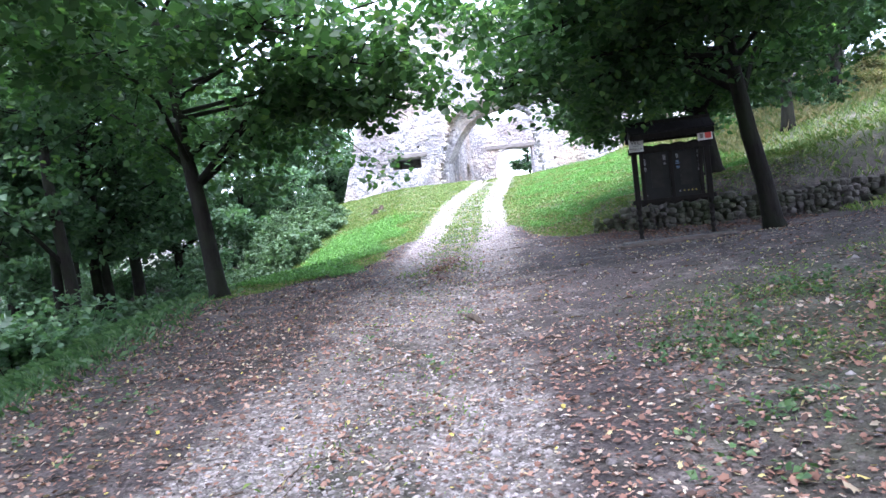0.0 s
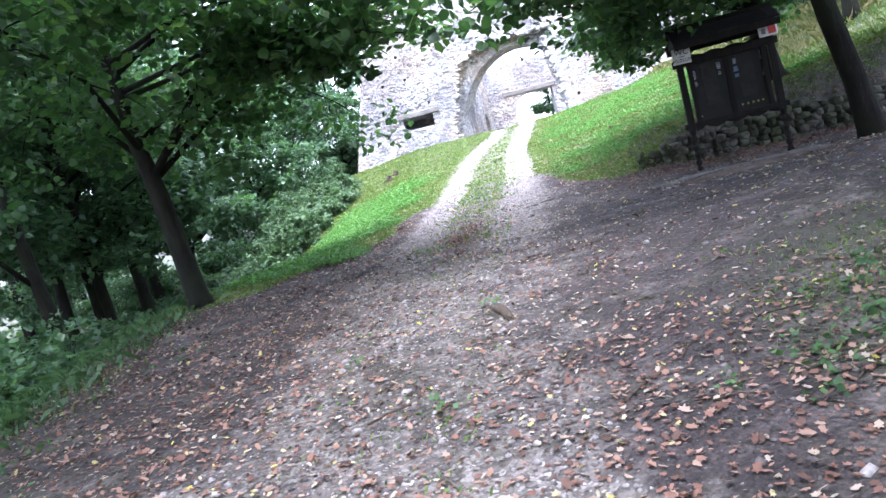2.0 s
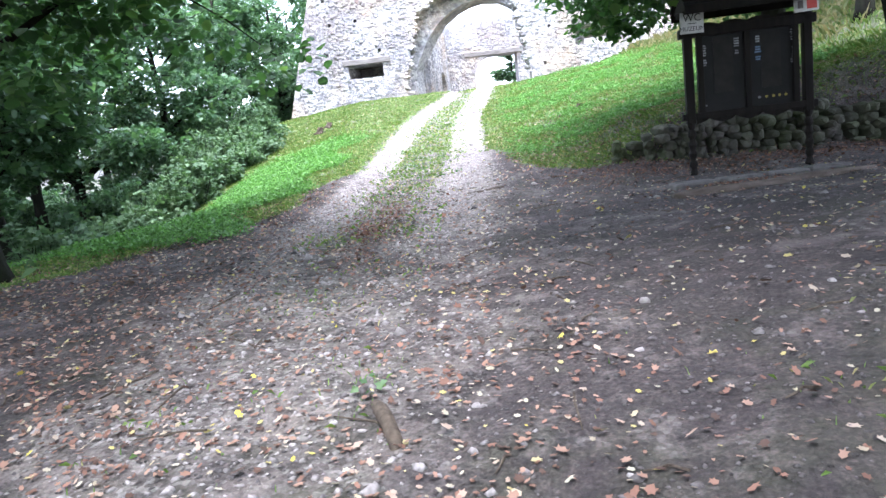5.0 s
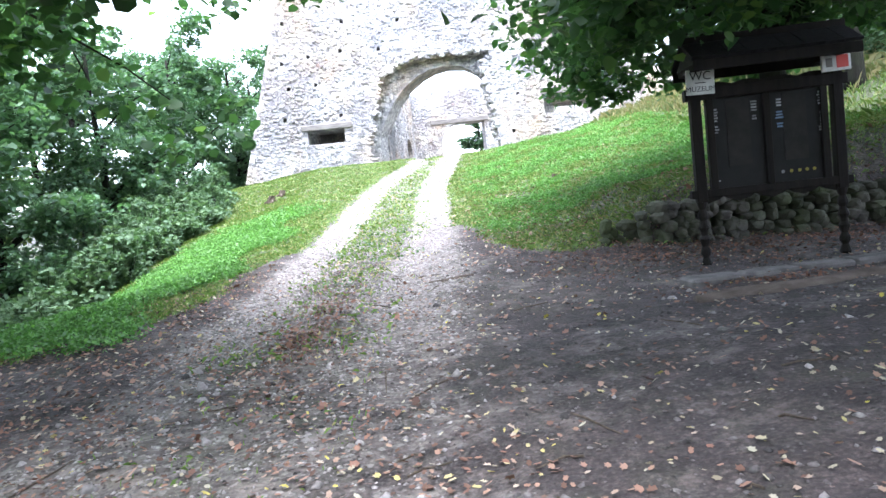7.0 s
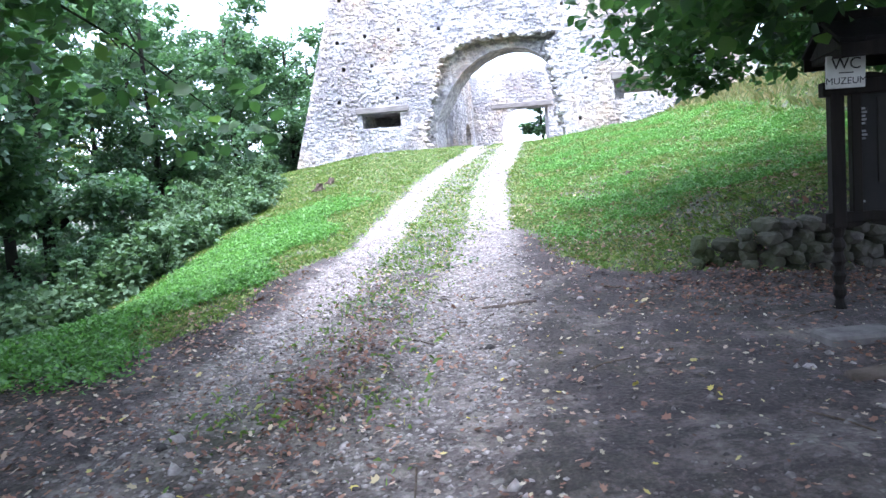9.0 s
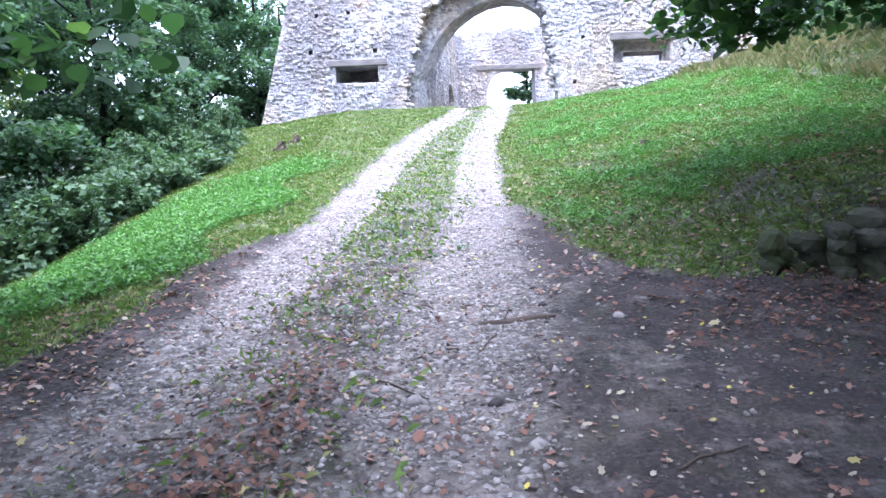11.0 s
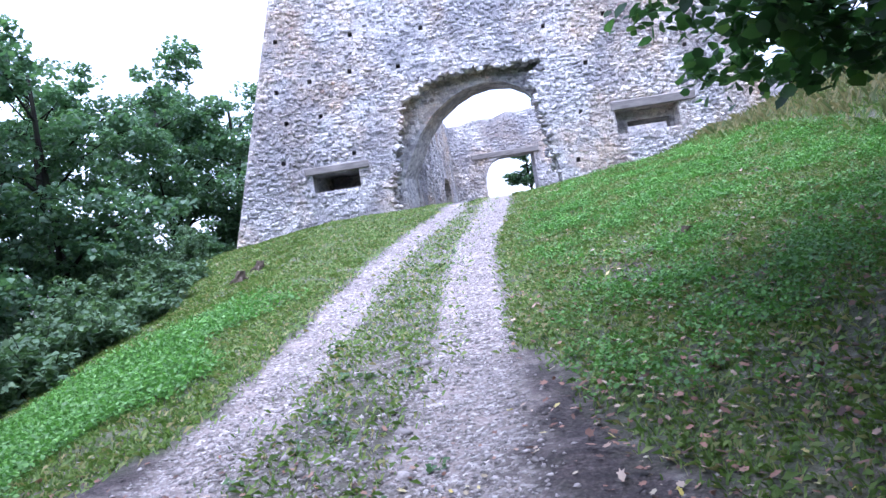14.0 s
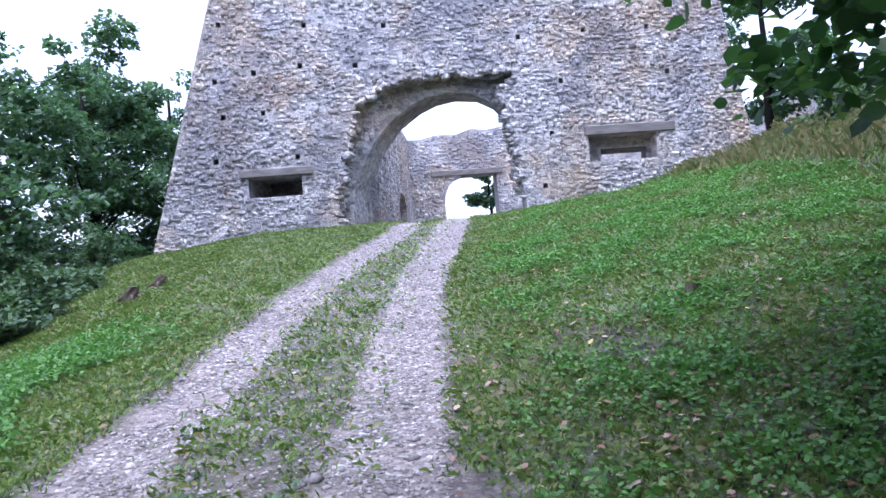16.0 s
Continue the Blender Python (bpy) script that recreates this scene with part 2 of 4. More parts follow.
def part(name, bm, mat, parent=None, label="", smooth=False):
    bmesh.ops.recalc_face_normals(bm, faces=bm.faces)
    me = bpy.data.meshes.new(name)
    bm.to_mesh(me)
    bm.free()
    me.materials.append(mat)
    if smooth:
        for f in me.polygons:
            f.use_smooth = True
    ob = new(name, me)
    ob.parent = parent
    if label:
        ob["label"] = label
    return ob


def box(bm, lo, hi, bevel=0.0, m=None):
    r = bmesh.ops.create_cube(bm, size=1)
    vs = r["verts"]
    c = [(a + b) / 2 for a, b in zip(lo, hi)]
    for v in vs:
        v.co = Vector([c[i] + v.co[i] * (hi[i] - lo[i]) for i in range(3)])
        if m:
            v.co = m @ v.co
    if bevel:
        es = list({e for v in vs for e in v.link_edges})
        bmesh.ops.bevel(bm, geom=es, offset=bevel, segments=1, affect='EDGES')
    return bm


def boxed(name, lo, hi, mat, parent, bevel=0.006, label="", m=None):
    return part(name, box(bmesh.new(), lo, hi, bevel, m), mat, parent, label)


def tube(bm, pts, radii, n=8, wob=0.0, rng=None):
    pts = [Vector(p) for p in pts]
    rings = []
    for i, p in enumerate(pts):
        d = (pts[min(i + 1, len(pts) - 1)] - pts[max(i - 1, 0)]).normalized()
        a = d.cross(Vector((0.3, 1, 0.1))).normalized()
        b = d.cross(a)
        ring = []
        for k in range(n):
            w = 1 + (rng.uniform(-wob, wob) if wob else 0)
            an = 2 * math.pi * k / n
            ring.append(bm.verts.new(p + (a * math.cos(an) + b * math.sin(an)) * radii[i] * w))
        rings.append(ring)
    for r0, r1 in zip(rings, rings[1:]):
        for k in range(n):
            bm.faces.new((r0[k], r0[(k + 1) % n], r1[(k + 1) % n], r1[k]))
    bm.faces.new(rings[0])
    bm.faces.new(rings[-1])
    return bm


def prism(bm, outer, holes, y0, y1, shift=0.0):
    """A wall slab of outline (x, z) with holes, from depth y0 to y1; the back is shifted in x."""
    edges, loops = [], []
    for loop in (outer, *holes):
        vs = [bm.verts.new((x, y0, z)) for x, z in loop]
        es = [bm.edges.new((vs[i], vs[(i + 1) % len(vs)])) for i in range(len(vs))]
        edges += es
        loops.append(vs)
    r = bmesh.ops.triangle_fill(bm, use_beauty=True, edges=edges)
    faces = [g for g in r["geom"] if isinstance(g, bmesh.types.BMFace)]
    twin = {v: bm.verts.new((v.co.x + shift, y1, v.co.z)) for vs in loops for v in vs}
    for f in faces:
        bm.faces.new([twin[v] for v in reversed(f.verts)])
    for vs in loops:
        for i, v in enumerate(vs):
            w = vs[(i + 1) % len(vs)]
            bm.faces.new((v, w, twin[w], twin[v]))
    return bm


def smooth_step(a, b, v):
    t = np.clip((v - a) / (b - a), 0, 1)
    return t * t * (3 - 2 * t)


# ---------- the ground ----------
def level(x, y):
    """Height of the hillside."""
    x, y = np.asarray(x, float), np.asarray(y, float)
    c = np.interp(y, [-60, -10, 0, 7.5, 14, 17.7, 20, 24, 29.5, 32, 60, 120], [-3.5, -.6, 0, .34, .76, 1.12, 1.42, 2.05, 3.0, 3.2, 3.6, 3.6])
    near = 1 - smooth_step(8, 13, y)
    r = near * .11 * np.clip(x - 1.0, 0, 12)
    edge = np.interp(y, [14, 18, 24, 32], [3.4, 2.6, 2.8, 4.8])
    r = r + smooth_step(13.8, 15.2, y) * np.clip(x - edge, 0, 9) * np.interp(y, [14, 20, 26, 32, 40], [.16, .16, .165, .09, .0])
    r = r + .13 * np.clip(x - 10, 0, 30) * smooth_step(6, 16, y) + .08 * np.clip(x - 8, 0, 30)
    wy = np.interp(x, [3.8, 4.2, 9.6], [14.75, 14.35, 13.9])
    r = r + .42 * smooth_step(3.9, 4.7, x) * (1 - smooth_step(9, 12, x)) * smooth_step(0.0, 0.22, y - wy) * (1 - smooth_step(.4, 4.5, y - wy))
    le = np.interp(y, [0, 8, 12, 16, 24, 32], [-3.4, -4.2, -4.4, -1.3, -1.0, -1.0])
    xl = np.maximum(le - x, 0)
    k = np.interp(y, [10, 15, 24, 31], [.3, .3, .22, .13])
    return c + r - k * np.minimum(xl, 3.2) - .45 * np.clip(xl - 3.2, 0, 6) - .12 * np.clip(xl - 9.2, 0, 25)


TRACK_Y = [-8, 3.5, 9, 14, 18, 21.3, 24, 26, 28.5, 33, 48]
LEFT_X = [-1.5, -1.27, -0.95, -0.4, 0.1, 0.5, 0.95, 1.5, 2.3, 3.0, 6.2]
RIGHT_X = [-0.1, 0.17, 0.55, 1.15, 1.72, 2.05, 2.35, 2.8, 3.3, 4.1, 7.0]


def track_mask(x, y):
    l = 1 - smooth_step(0.22, 0.48, np.abs(x - np.interp(y, TRACK_Y, LEFT_X)) * np.interp(y, [3, 12], [0.7, 1.0]))
    dx = x - np.interp(y, TRACK_Y, RIGHT_X)
    r = 1 - smooth_step(0.22, np.where(dx > 0, np.interp(y, [4, 9, 14, 18], [.6, .8, .9, .55]), .55), np.abs(dx))
    # more soil from y 4 to 13, which also darkens the tree-shaded stretch
    gravel_share = np.interp(y, [0, 4, 6, 11, 14], [.9, .75, .25, .35, .9])
    return np.maximum(np.maximum(l, r * np.interp(y, [4, 10], [.85, 1.0])) * gravel_share, .3 * between_mask(x, y))


def between_mask(x, y):
    return ((x > np.interp(y, TRACK_Y, LEFT_X)) & (x < np.interp(y, TRACK_Y, RIGHT_X))).astype(float)


def grass_mask(x, y):
    """Grass: the sunny slopes past the shade of the trees, and the strip between the wheel tracks."""
    ledge = np.interp(y, [11.3, 12.5, 13.5, 14.5, 17], [-3.6, -2.2, -1.4, -1.05, -0.6]) + .15 * np.sin(2.3 * y)
    left = smooth_step(0, 0.4, np.where(y < 17, ledge, np.interp(y, TRACK_Y, LEFT_X) - 0.2) - x) * smooth_step(11.0, 12.0, y)
    redge = np.interp(y, [14.2, 15.0, 16.2, 18], [4.0, 2.6, 2.25, np.interp(18, TRACK_Y, RIGHT_X) + 0.5])
    right = smooth_step(0, 0.45, x - np.where(y < 18, redge, np.interp(y, TRACK_Y, RIGHT_X) + 0.2)) * smooth_step(14.0, 15.5, y)
    mid = between_mask(x, y) * np.interp(y, [0, 8, 14, 16, 19], [0.3, 0.1, 0.12, 0.4, 0.6])
    near = 0.75 * smooth_step(1.2, 3.0, x) * (1 - smooth_step(5, 8.5, y)) + 0.35 * smooth_step(3.0, 4.5, -x) * (1 - smooth_step(11, 12, y))
    bare = 1 - .75 * np.exp(-((x - 3.7) / .45) ** 2 - ((y - 19.7) / .7) ** 2) - .4 * np.exp(-((x - 4.6) / .8) ** 2 - ((y - 16.4) / .8) ** 2)
    return np.clip(np.maximum(np.maximum(left, right * bare), np.maximum(mid, near)), 0, 1)


def wood_mask(x, y):
    return smooth_step(6.0, 8.5, -x + np.interp(y, [0, 12, 24, 32], [0.5, 0, 1.0, 1.5]))


def ground_z(x, y):
    x, y = np.asarray(x, float), np.asarray(y, float)
    rough = 0.018 * np.sin(3.1 * x + 1.7 * np.sin(2.3 * y)) * np.sin(2.7 * y + 1.3 * np.sin(1.9 * x)) + 0.01 * np.sin(9 * x + 2 * y) * np.sin(8 * y - 3 * x)
    return level(x, y) - 0.045 * track_mask(x, y) + rough


def spread(lo, a, b, hi, fine, grow):
    mid = list(np.arange(a, b, fine))
    up, s = [b], fine
    while up[-1] < hi:
        s *= grow
        up.append(up[-1] + s)
    dn, s = [a], fine
    while dn[-1] > lo:
        s *= grow
        dn.append(dn[-1] - s)
    return np.array(dn[:0:-1] + mid + up)


gx, gy = spread(-600, -6, 9, 600, 0.12, 1.16), spread(-600, -1, 33, 900, 0.12, 1.16)
XX, YY = np.meshgrid(gx, gy)
nx, ny = len(gx), len(gy)
ii = np.arange(nx * ny).reshape(ny, nx)
me = raw_mesh("ground", np.stack([XX, YY, ground_z(XX, YY)], -1).reshape(-1, 3),
              np.stack([ii[:-1, :-1], ii[:-1, 1:], ii[1:, 1:], ii[1:, :-1]], -1).reshape(-1, 4))
for key, values in (("track", track_mask(XX, YY)), ("grass", grass_mask(XX, YY)), ("wood", wood_mask(XX, YY))):
    me.attributes.new(key, 'FLOAT', 'POINT').data.foreach_set("value", values.astype(np.float32).ravel())
me.polygons.foreach_set("use_smooth", np.ones(len(me.polygons), bool))
me.materials.append(M_GROUND)
ground = tagged(new("ground", me), "hillside ground with gravel wheel tracks, leaf litter and grass", "ground", kind="structure")

# ---------- the castle gate ----------
castle = tagged(new("wall_castle_gate"), "ruined rubble-stone gate tower with a broken arch", "castle wall", kind="structure")
ragged = random.Random(4)
top_line = [(11.2 - i * 0.63, 11.2 + ragged.uniform(-.25, .25)) for i in range(1, 20)]
GATE_OUTER = [(.98, 1), (.98, 3.1), (.8, 3.5), (.83, 3.95), (.98, 4.3), (1.02, 4.8), (1.22, 5.05), (1.25, 5.4), (1.4, 5.7), (1.42, 6.22), (1.6, 6.4), (1.95, 6.52), (2.1, 6.72),
              (2.45, 6.8), (2.75, 6.92), (3.35, 6.96), (4.0, 7.06), (4.7, 6.98), (5.66, 7.0), (5.66, 6.76), (5.42, 6.6), (5.3, 6.3), (5.44, 6.05), (5.42, 5.75),
              (5.5, 5.5), (5.52, 5.0), (5.6, 4.6), (5.66, 4.1), (5.78, 3.6), (5.82, 1)]
GATE_INNER = [(1.2, 1), (1.2, 4.2), (1.5, 4.75), (1.85, 5.38), (2.35, 5.95), (2.9, 6.34), (3.4, 6.56), (3.95, 6.66), (4.6, 6.6), (5.05, 6.36), (5.4, 5.95), (5.62, 5.4), (5.8, 4.6), (5.95, 3.5), (5.98, 1)]


def jagged(poly, amount, q, low=2.8):
    """Breaks the outline into short crooked steps, above the ground."""
    out = []
    for (x0, z0), (x1, z1) in zip(poly, poly[1:] + poly[:1]):
        n = max(1, int(math.hypot(x1 - x0, z1 - z0) / .13)) if min(z0, z1) > low else 1
        for i in range(n):
            t = i / n
            j = amount if n > 1 else 0
            out.append((x0 + (x1 - x0) * t + q.uniform(-j, j), z0 + (z1 - z0) * t + q.uniform(-j, j)))
    return out


GATE_OUTER = jagged(GATE_OUTER, .05, random.Random(17))
LOOP_L = [(-1.42, 4.1), (-1.42, 4.62), (-.06, 4.62), (-.06, 4.1)]
LOOP_R = [(7.6, 4.42), (7.6, 5.12), (9.5, 5.12), (9.5, 4.42)]
PUTLOGS = [(-2.06, 7.15), (-1.07, 7.32), (0.12, 7.44), (-0.91, 6.28), (-1.92, 6.22), (-0.12, 5.09), (-2.18, 5.1), (5.91, 7.89), (7.7, 7.99), (9.47, 7.99), (6.98, 6.65), (9.95, 6.74), (6.62, 5.26), (9.83, 5.36), (6.33, 3.88), (1.54, 7.38), (0.3, 8.49), (2.36, 8.38), (-1.86, 8.6)]


def hole(x, z, r=0.07):
    return [(x - r, z - r), (x - r * .8, z + r), (x + r, z + r * .9), (x + r * .9, z - r)]


WALL_LEFT, WALL_RIGHT = (-4.46, 1), (12.8, 1)
outline = [WALL_LEFT] + GATE_OUTER + [WALL_RIGHT, (11.2, 11.2)] + top_line + [(-1.5, 11.1)]
part("facing", prism(bmesh.new(), outline, [LOOP_L, LOOP_R] + [hole(x, z) for x, z in PUTLOGS], 32.0, 32.55), M_MORTAR, castle)
inner = [(-4.3, 1)] + GATE_INNER + [(12.7, 1), (11.15, 11.0), (-1.45, 10.9)]
part("core", prism(bmesh.new(), inner, [LOOP_L, [(8.1, 4.42), (8.1, 4.82), (9.4, 4.82), (9.4, 4.42)]], 32.553, 33.8, 0.36), M_MORTAR, castle)
part("side_wall", prism(bmesh.new(), [(-4.25, 1), (1.2, 1), (1.3, 8.3), (-1.9, 8.3)], [], 33.81, 34.5, 0.1), M_MORTAR, castle)
for x0, x1, z0, z1, lab in ((-1.62, .26, 4.62, 4.83, ""), (7.5, 10.02, 5.12, 5.38, "")):
    boxed("lintel", (x0, 31.93, z0 + .004), (x1, 32.8, z1), M_BEAM, castle, 0.02, "grey weathered beam lintel")

# the courtyard behind the gate
court = tagged(new("wall_courtyard"), "roofless courtyard wall of rubble stone", "castle wall", kind="structure")
CG = [(5.25, 2.5), (5.2, 4.6), (5.25, 5.1), (5.45, 5.55), (5.8, 5.9), (6.2, 6.05), (7.93, 6.07), (7.96, 2.5)]
back = [(2.6, 2.5)] + CG + [(22, 2.5), (22, 8.3), (17, 8.6), (12, 8.3), (8.5, 8.45), (7.6, 8.3), (6.8, 8.4), (6.0, 8.15), (5.0, 8.2), (4.2, 8.0), (2.6, 8.05)]
part("back_wall", prism(bmesh.new(), back, [], 48.0, 49.2), M_MORTAR, court)
boxed("lintel", (4.6, 47.9, 6.08), (8.2, 48.6, 6.36), M_BEAM, court, 0.02, "grey weathered beam lintel")
turn = Matrix.Translation((1.62, 33.75, 0)) @ Matrix.Rotation(math.atan2(48 - 33.75, 3.55 - 1.62), 4, 'Z')
bm = prism(bmesh.new(), [(0, 2), (14.6, 2), (14.6, 8.05), (11, 8.1), (6, 8.3), (0, 8.3)], [[(8.2, 3.5), (8.2, 4.45), (9.0, 4.95), (10.4, 4.95), (11.2, 4.45), (11.2, 3.5)]], 0.0, 0.7)
bmesh.ops.transform(bm, matrix=turn, verts=bm.verts)
part("left_wall", bm, M_MORTAR, court)
bm = box(bmesh.new(), (8.0, .705, 3.3), (11.4, .8, 5.1))
bmesh.ops.transform(bm, matrix=turn, verts=bm.verts)
part("niche_back", bm, M_MORTAR, court)
part("right_wall", box(bmesh.new(), (21.2, 34, 2), (22, 47.99, 8.2)), M_MORTAR, court)


# ---------- trees ----------
def leaf_cloud(centres, radii, per, size, rng, droop=0.5, round_=False):
    """Leaves (kite of two halves folded at the rib) round clump centres: verts, faces."""
    c = np.repeat(centres, per, axis=0)
    n = len(c)
    d = rng.normal(size=(n, 3))
    d /= np.linalg.norm(d, axis=1)[:, None]
    rad = np.repeat(radii, per)[:, None] * rng.uniform(0.25, 1.0, (n, 1)) ** 0.6
    p = c + d * rad * np.array([1, 1, 0.6])
    axis = rng.normal(size=(n, 3)) * np.array([1, 1, 0.45]) - np.array([0, 0, droop])
    axis /= np.linalg.norm(axis, axis=1)[:, None]
    side = np.cross(axis, rng.normal(size=(n, 3)) * 0.5 + np.array([0, 0, 1.0]))
    side /= np.linalg.norm(side, axis=1)[:, None] + 1e-6
    nor = np.cross(side, axis)
    s = size * rng.uniform(0.6, 1.25, (n, 1))
    if round_:
        rim = [(0, 0, 0), (.2, .36, .1), (.6, .4, .12), (1, 0, .02), (.6, -.4, .12), (.2, -.36, .1)]
        v = np.stack([p + axis * s * a + side * s * b + nor * s * c for a, b, c in rim], 1).reshape(-1, 3)
        k = np.arange(n)[:, None] * 6
        return v, np.concatenate([k + np.array([t]) for t in ((0, 1, 2), (0, 2, 3), (0, 3, 4), (0, 4, 5))])
    v = np.stack([p, p + axis * s * .35 + side * s * .42 + nor * s * .1, p + axis * s, p + axis * s * .35 - side * s * .42 + nor * s * .1], 1).reshape(-1, 3)
    k = np.arange(n)[:, None] * 4
    f = np.concatenate([k + np.array([[0, 1, 2]]), k + np.array([[0, 2, 3]])])
    return v, f


def tree(x, y, height, girth, crown_lo, crown_r, label, seed, per=70, size=0.13, clumps=110, lean=(0, 0), mat=None, shift=(0, 0), forks=1, name="tree", sink=0.12, crown_hi=None, round_=False, boughs=()):
    """A broadleaf tree: tapered leaning trunk, limbs that reach into the crown, and leaves in clumps on their twigs."""
    rnd, rng = random.Random(seed), np.random.default_rng(seed)
    z0 = float(level(x, y)) - sink
    t = tagged(new(name), label, "tree", "trees of the wood")
    t.location = (x, y, z0)
    bm = bmesh.new()
    line, rad = [], []
    for i in range(9):
        f = i / 8
        line.append((lean[0] * f + rnd.uniform(-.05, .05) * (i > 1), lean[1] * f + rnd.uniform(-.05, .05) * (i > 1), height * .8 * f))
        rad.append(girth * (1.55 if i == 0 else 1.02 - .72 * f))
    line.insert(1, (lean[0] * .04, lean[1] * .04, .28))
    rad.insert(1, girth * 1.08)
    tube(bm, line, rad, 10, .07, rnd)
    hi = crown_hi or height
    mid = np.array([lean[0] * .7 + shift[0], lean[1] * .7 + shift[1], (crown_lo + hi) / 2])
    half = np.array([crown_r, crown_r, (hi - crown_lo) / 2])
    centres = []
    limbs = max(7, clumps // 14)
    for k in range(limbs):
        an = 2 * math.pi * (k + rnd.uniform(-.3, .3)) / limbs * 2.4
        up = rnd.uniform(-.8, .85)
        ro = math.sqrt(1 - up * up) * rnd.uniform(.75, 1.08)
        end = mid + half * np.array([math.cos(an) * ro, math.sin(an) * ro, up])
        f0 = min(.95, max(.22, (end[2] - rnd.uniform(.8, 2.2)) / (height * .8)))
        i0 = f0 * 8
        a = Vector(line[1]).lerp(Vector(line[-1]), f0)
        b = Vector(end)
        m1 = a.lerp(b, .4) + Vector((rnd.uniform(-.2, .2), rnd.uniform(-.2, .2), .35))
        m2 = a.lerp(b, .75) + Vector((rnd.uniform(-.2, .2), rnd.uniform(-.2, .2), .25))
        r0 = girth * .42 * (1.05 - f0 * .6)
        tube(bm, [a, m1, m2, b], [r0, r0 * .6, r0 * .35, r0 * .1], 6)
        for _ in range(clumps // limbs):
            w = rnd.uniform(.3, 1.08)
            base = a.lerp(m1, w / .4) if w < .4 else (m1.lerp(m2, (w - .4) / .35) if w < .75 else m2.lerp(b, (w - .75) / .25))
            tip = base + Vector((rnd.gauss(0, .5), rnd.gauss(0, .5), rnd.gauss(-.08, .33))) * (crown_r / 3.2)
            centres.append(tip)
            if rnd.random() < .5:
                tube(bm, [base, base.lerp(tip, .6) + Vector((0, 0, .08)), tip], [r0 * .16 + .006, .009, .004], 4)
    for bx, by, bz, br, bn in boughs:
        b = Vector((bx - x, by - y, bz - z0))
        a = Vector(line[1]).lerp(Vector(line[-1]), min(.9, (b.z + .5) / (height * .8)))
        m1, m2 = a.lerp(b, .4) + Vector((0, 0, .3)), a.lerp(b, .75) + Vector((0, 0, .25))
        tube(bm, [a, m1, m2, b], [girth * .3, girth * .2, girth * .12, .008], 6)
        for _ in range(bn):
            base = m1.lerp(m2, rnd.uniform(.3, 1)) if rnd.random() < .3 else m2.lerp(b, rnd.random())
            tip = base + Vector((rnd.gauss(0, br), rnd.gauss(0, br), rnd.gauss(.12, br * .5)))
            centres.append(tip)
            tube(bm, [base, base.lerp(tip, .6) + Vector((0, 0, .06)), tip], [.012, .008, .004], 4)
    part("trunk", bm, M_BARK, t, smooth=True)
    centres = np.array(centres)
    v, f = leaf_cloud(centres, rng.uniform(.3, .62, len(centres)) * crown_r / 3.2, per, size, rng, round_=round_)
    stuff("crown", v, f, mat or M_LEAF, t)
    return t


tree(-3.8, 11.8, 9.2, .15, 2.9, 4.0, "slim dark-barked linden leaning over the edge of the path", 11, 80, .14, 210, (-.75, .1), shift=(1.1, .4), round_=True, boughs=[(-.8, 10.6, 3.15, .3, 13), (.1, 9.8, 3.25, .28, 12), (-.4, 9.2, 3.7, .42, 14), (-1.5, 8.6, 4.1, .5, 14)], name="linden_tree")
tree(6.16, 11.75, 9.5, .165, 3.2, 4.8, "stout linden beside the notice board, low crown over the path", 12, 95, .14, 330, (-1.1, .2), shift=(.0, .9), round_=True, boughs=[(1.2, 9.9, 3.3, .3, 12), (2.3, 10.9, 3.2, .32, 13), (3.2, 11.8, 3.1, .38, 16), (3.4, 12.8, 3.2, .36, 16), (1.9, 9.2, 3.9, .45, 14), (3.0, 9.0, 4.2, .5, 16), (4.2, 10.0, 4.0, .55, 16)], name="linden_tree")
tree(6.95, 15.9, 8.2, .2, .95, 3.4, "linden behind the notice board and the low stone wall", 13, 85, .14, 200, (-.7, .3), shift=(-.45, -.3), crown_hi=6.0, round_=True, name="linden_tree")
tree(10.8, 19.5, 9, .18, 1.8, 3.5, "linden on the grassy slope, branches hanging low", 14, 80, .14, 130, (.2, .3), shift=(-.5, -.2), round_=True, name="linden_tree")
# lindens mostly out of view, added so their crowns shade path and slope
tree(-5.6, 4.6, 11, .2, 3.4, 4.2, "dark linden added at the edge of the wood to shade the path", 15, 75, .15, 210, (.3, .2), shift=(.9, 0), name="linden_tree")
tree(5.8, 4.2, 11, .22, 4.3, 4.3, "linden added to shade the leaf-strewn slope", 16, 110, .18, 300, (-.2, .2), shift=(-1.6, .4), name="linden_tree")
tree(0.8, -5.5, 12, .25, 5.0, 5.0, "tall unseen linden added to shade the start of the path", 17, 70, .18, 220, name="linden_tree")
tree(-5.4, -1.2, 12, .22, 4.6, 4.9, "dark linden added at the edge of the wood to shade the path", 18, 50, .23, 230, name="linden_tree")
tree(6.6, -1.0, 12, .22, 4.8, 4.9, "linden added to shade the leaf-strewn slope", 19, 50, .23, 230, name="linden_tree")
tree(7.6, 7.9, 12, .22, 4.6, 5.0, "linden added to shade the leaf-strewn slope", 20, 120, .19, 340, shift=(-2.0, .6), name="linden_tree")
tree(-6.4, 8.3, 11, .2, 4.0, 3.7, "dark linden added at the edge of the wood to shade the path", 22, 60, .17, 150, name="linden_tree")
# unseen row behind the camera, added to cut the low sky light
behind = random.Random(55)
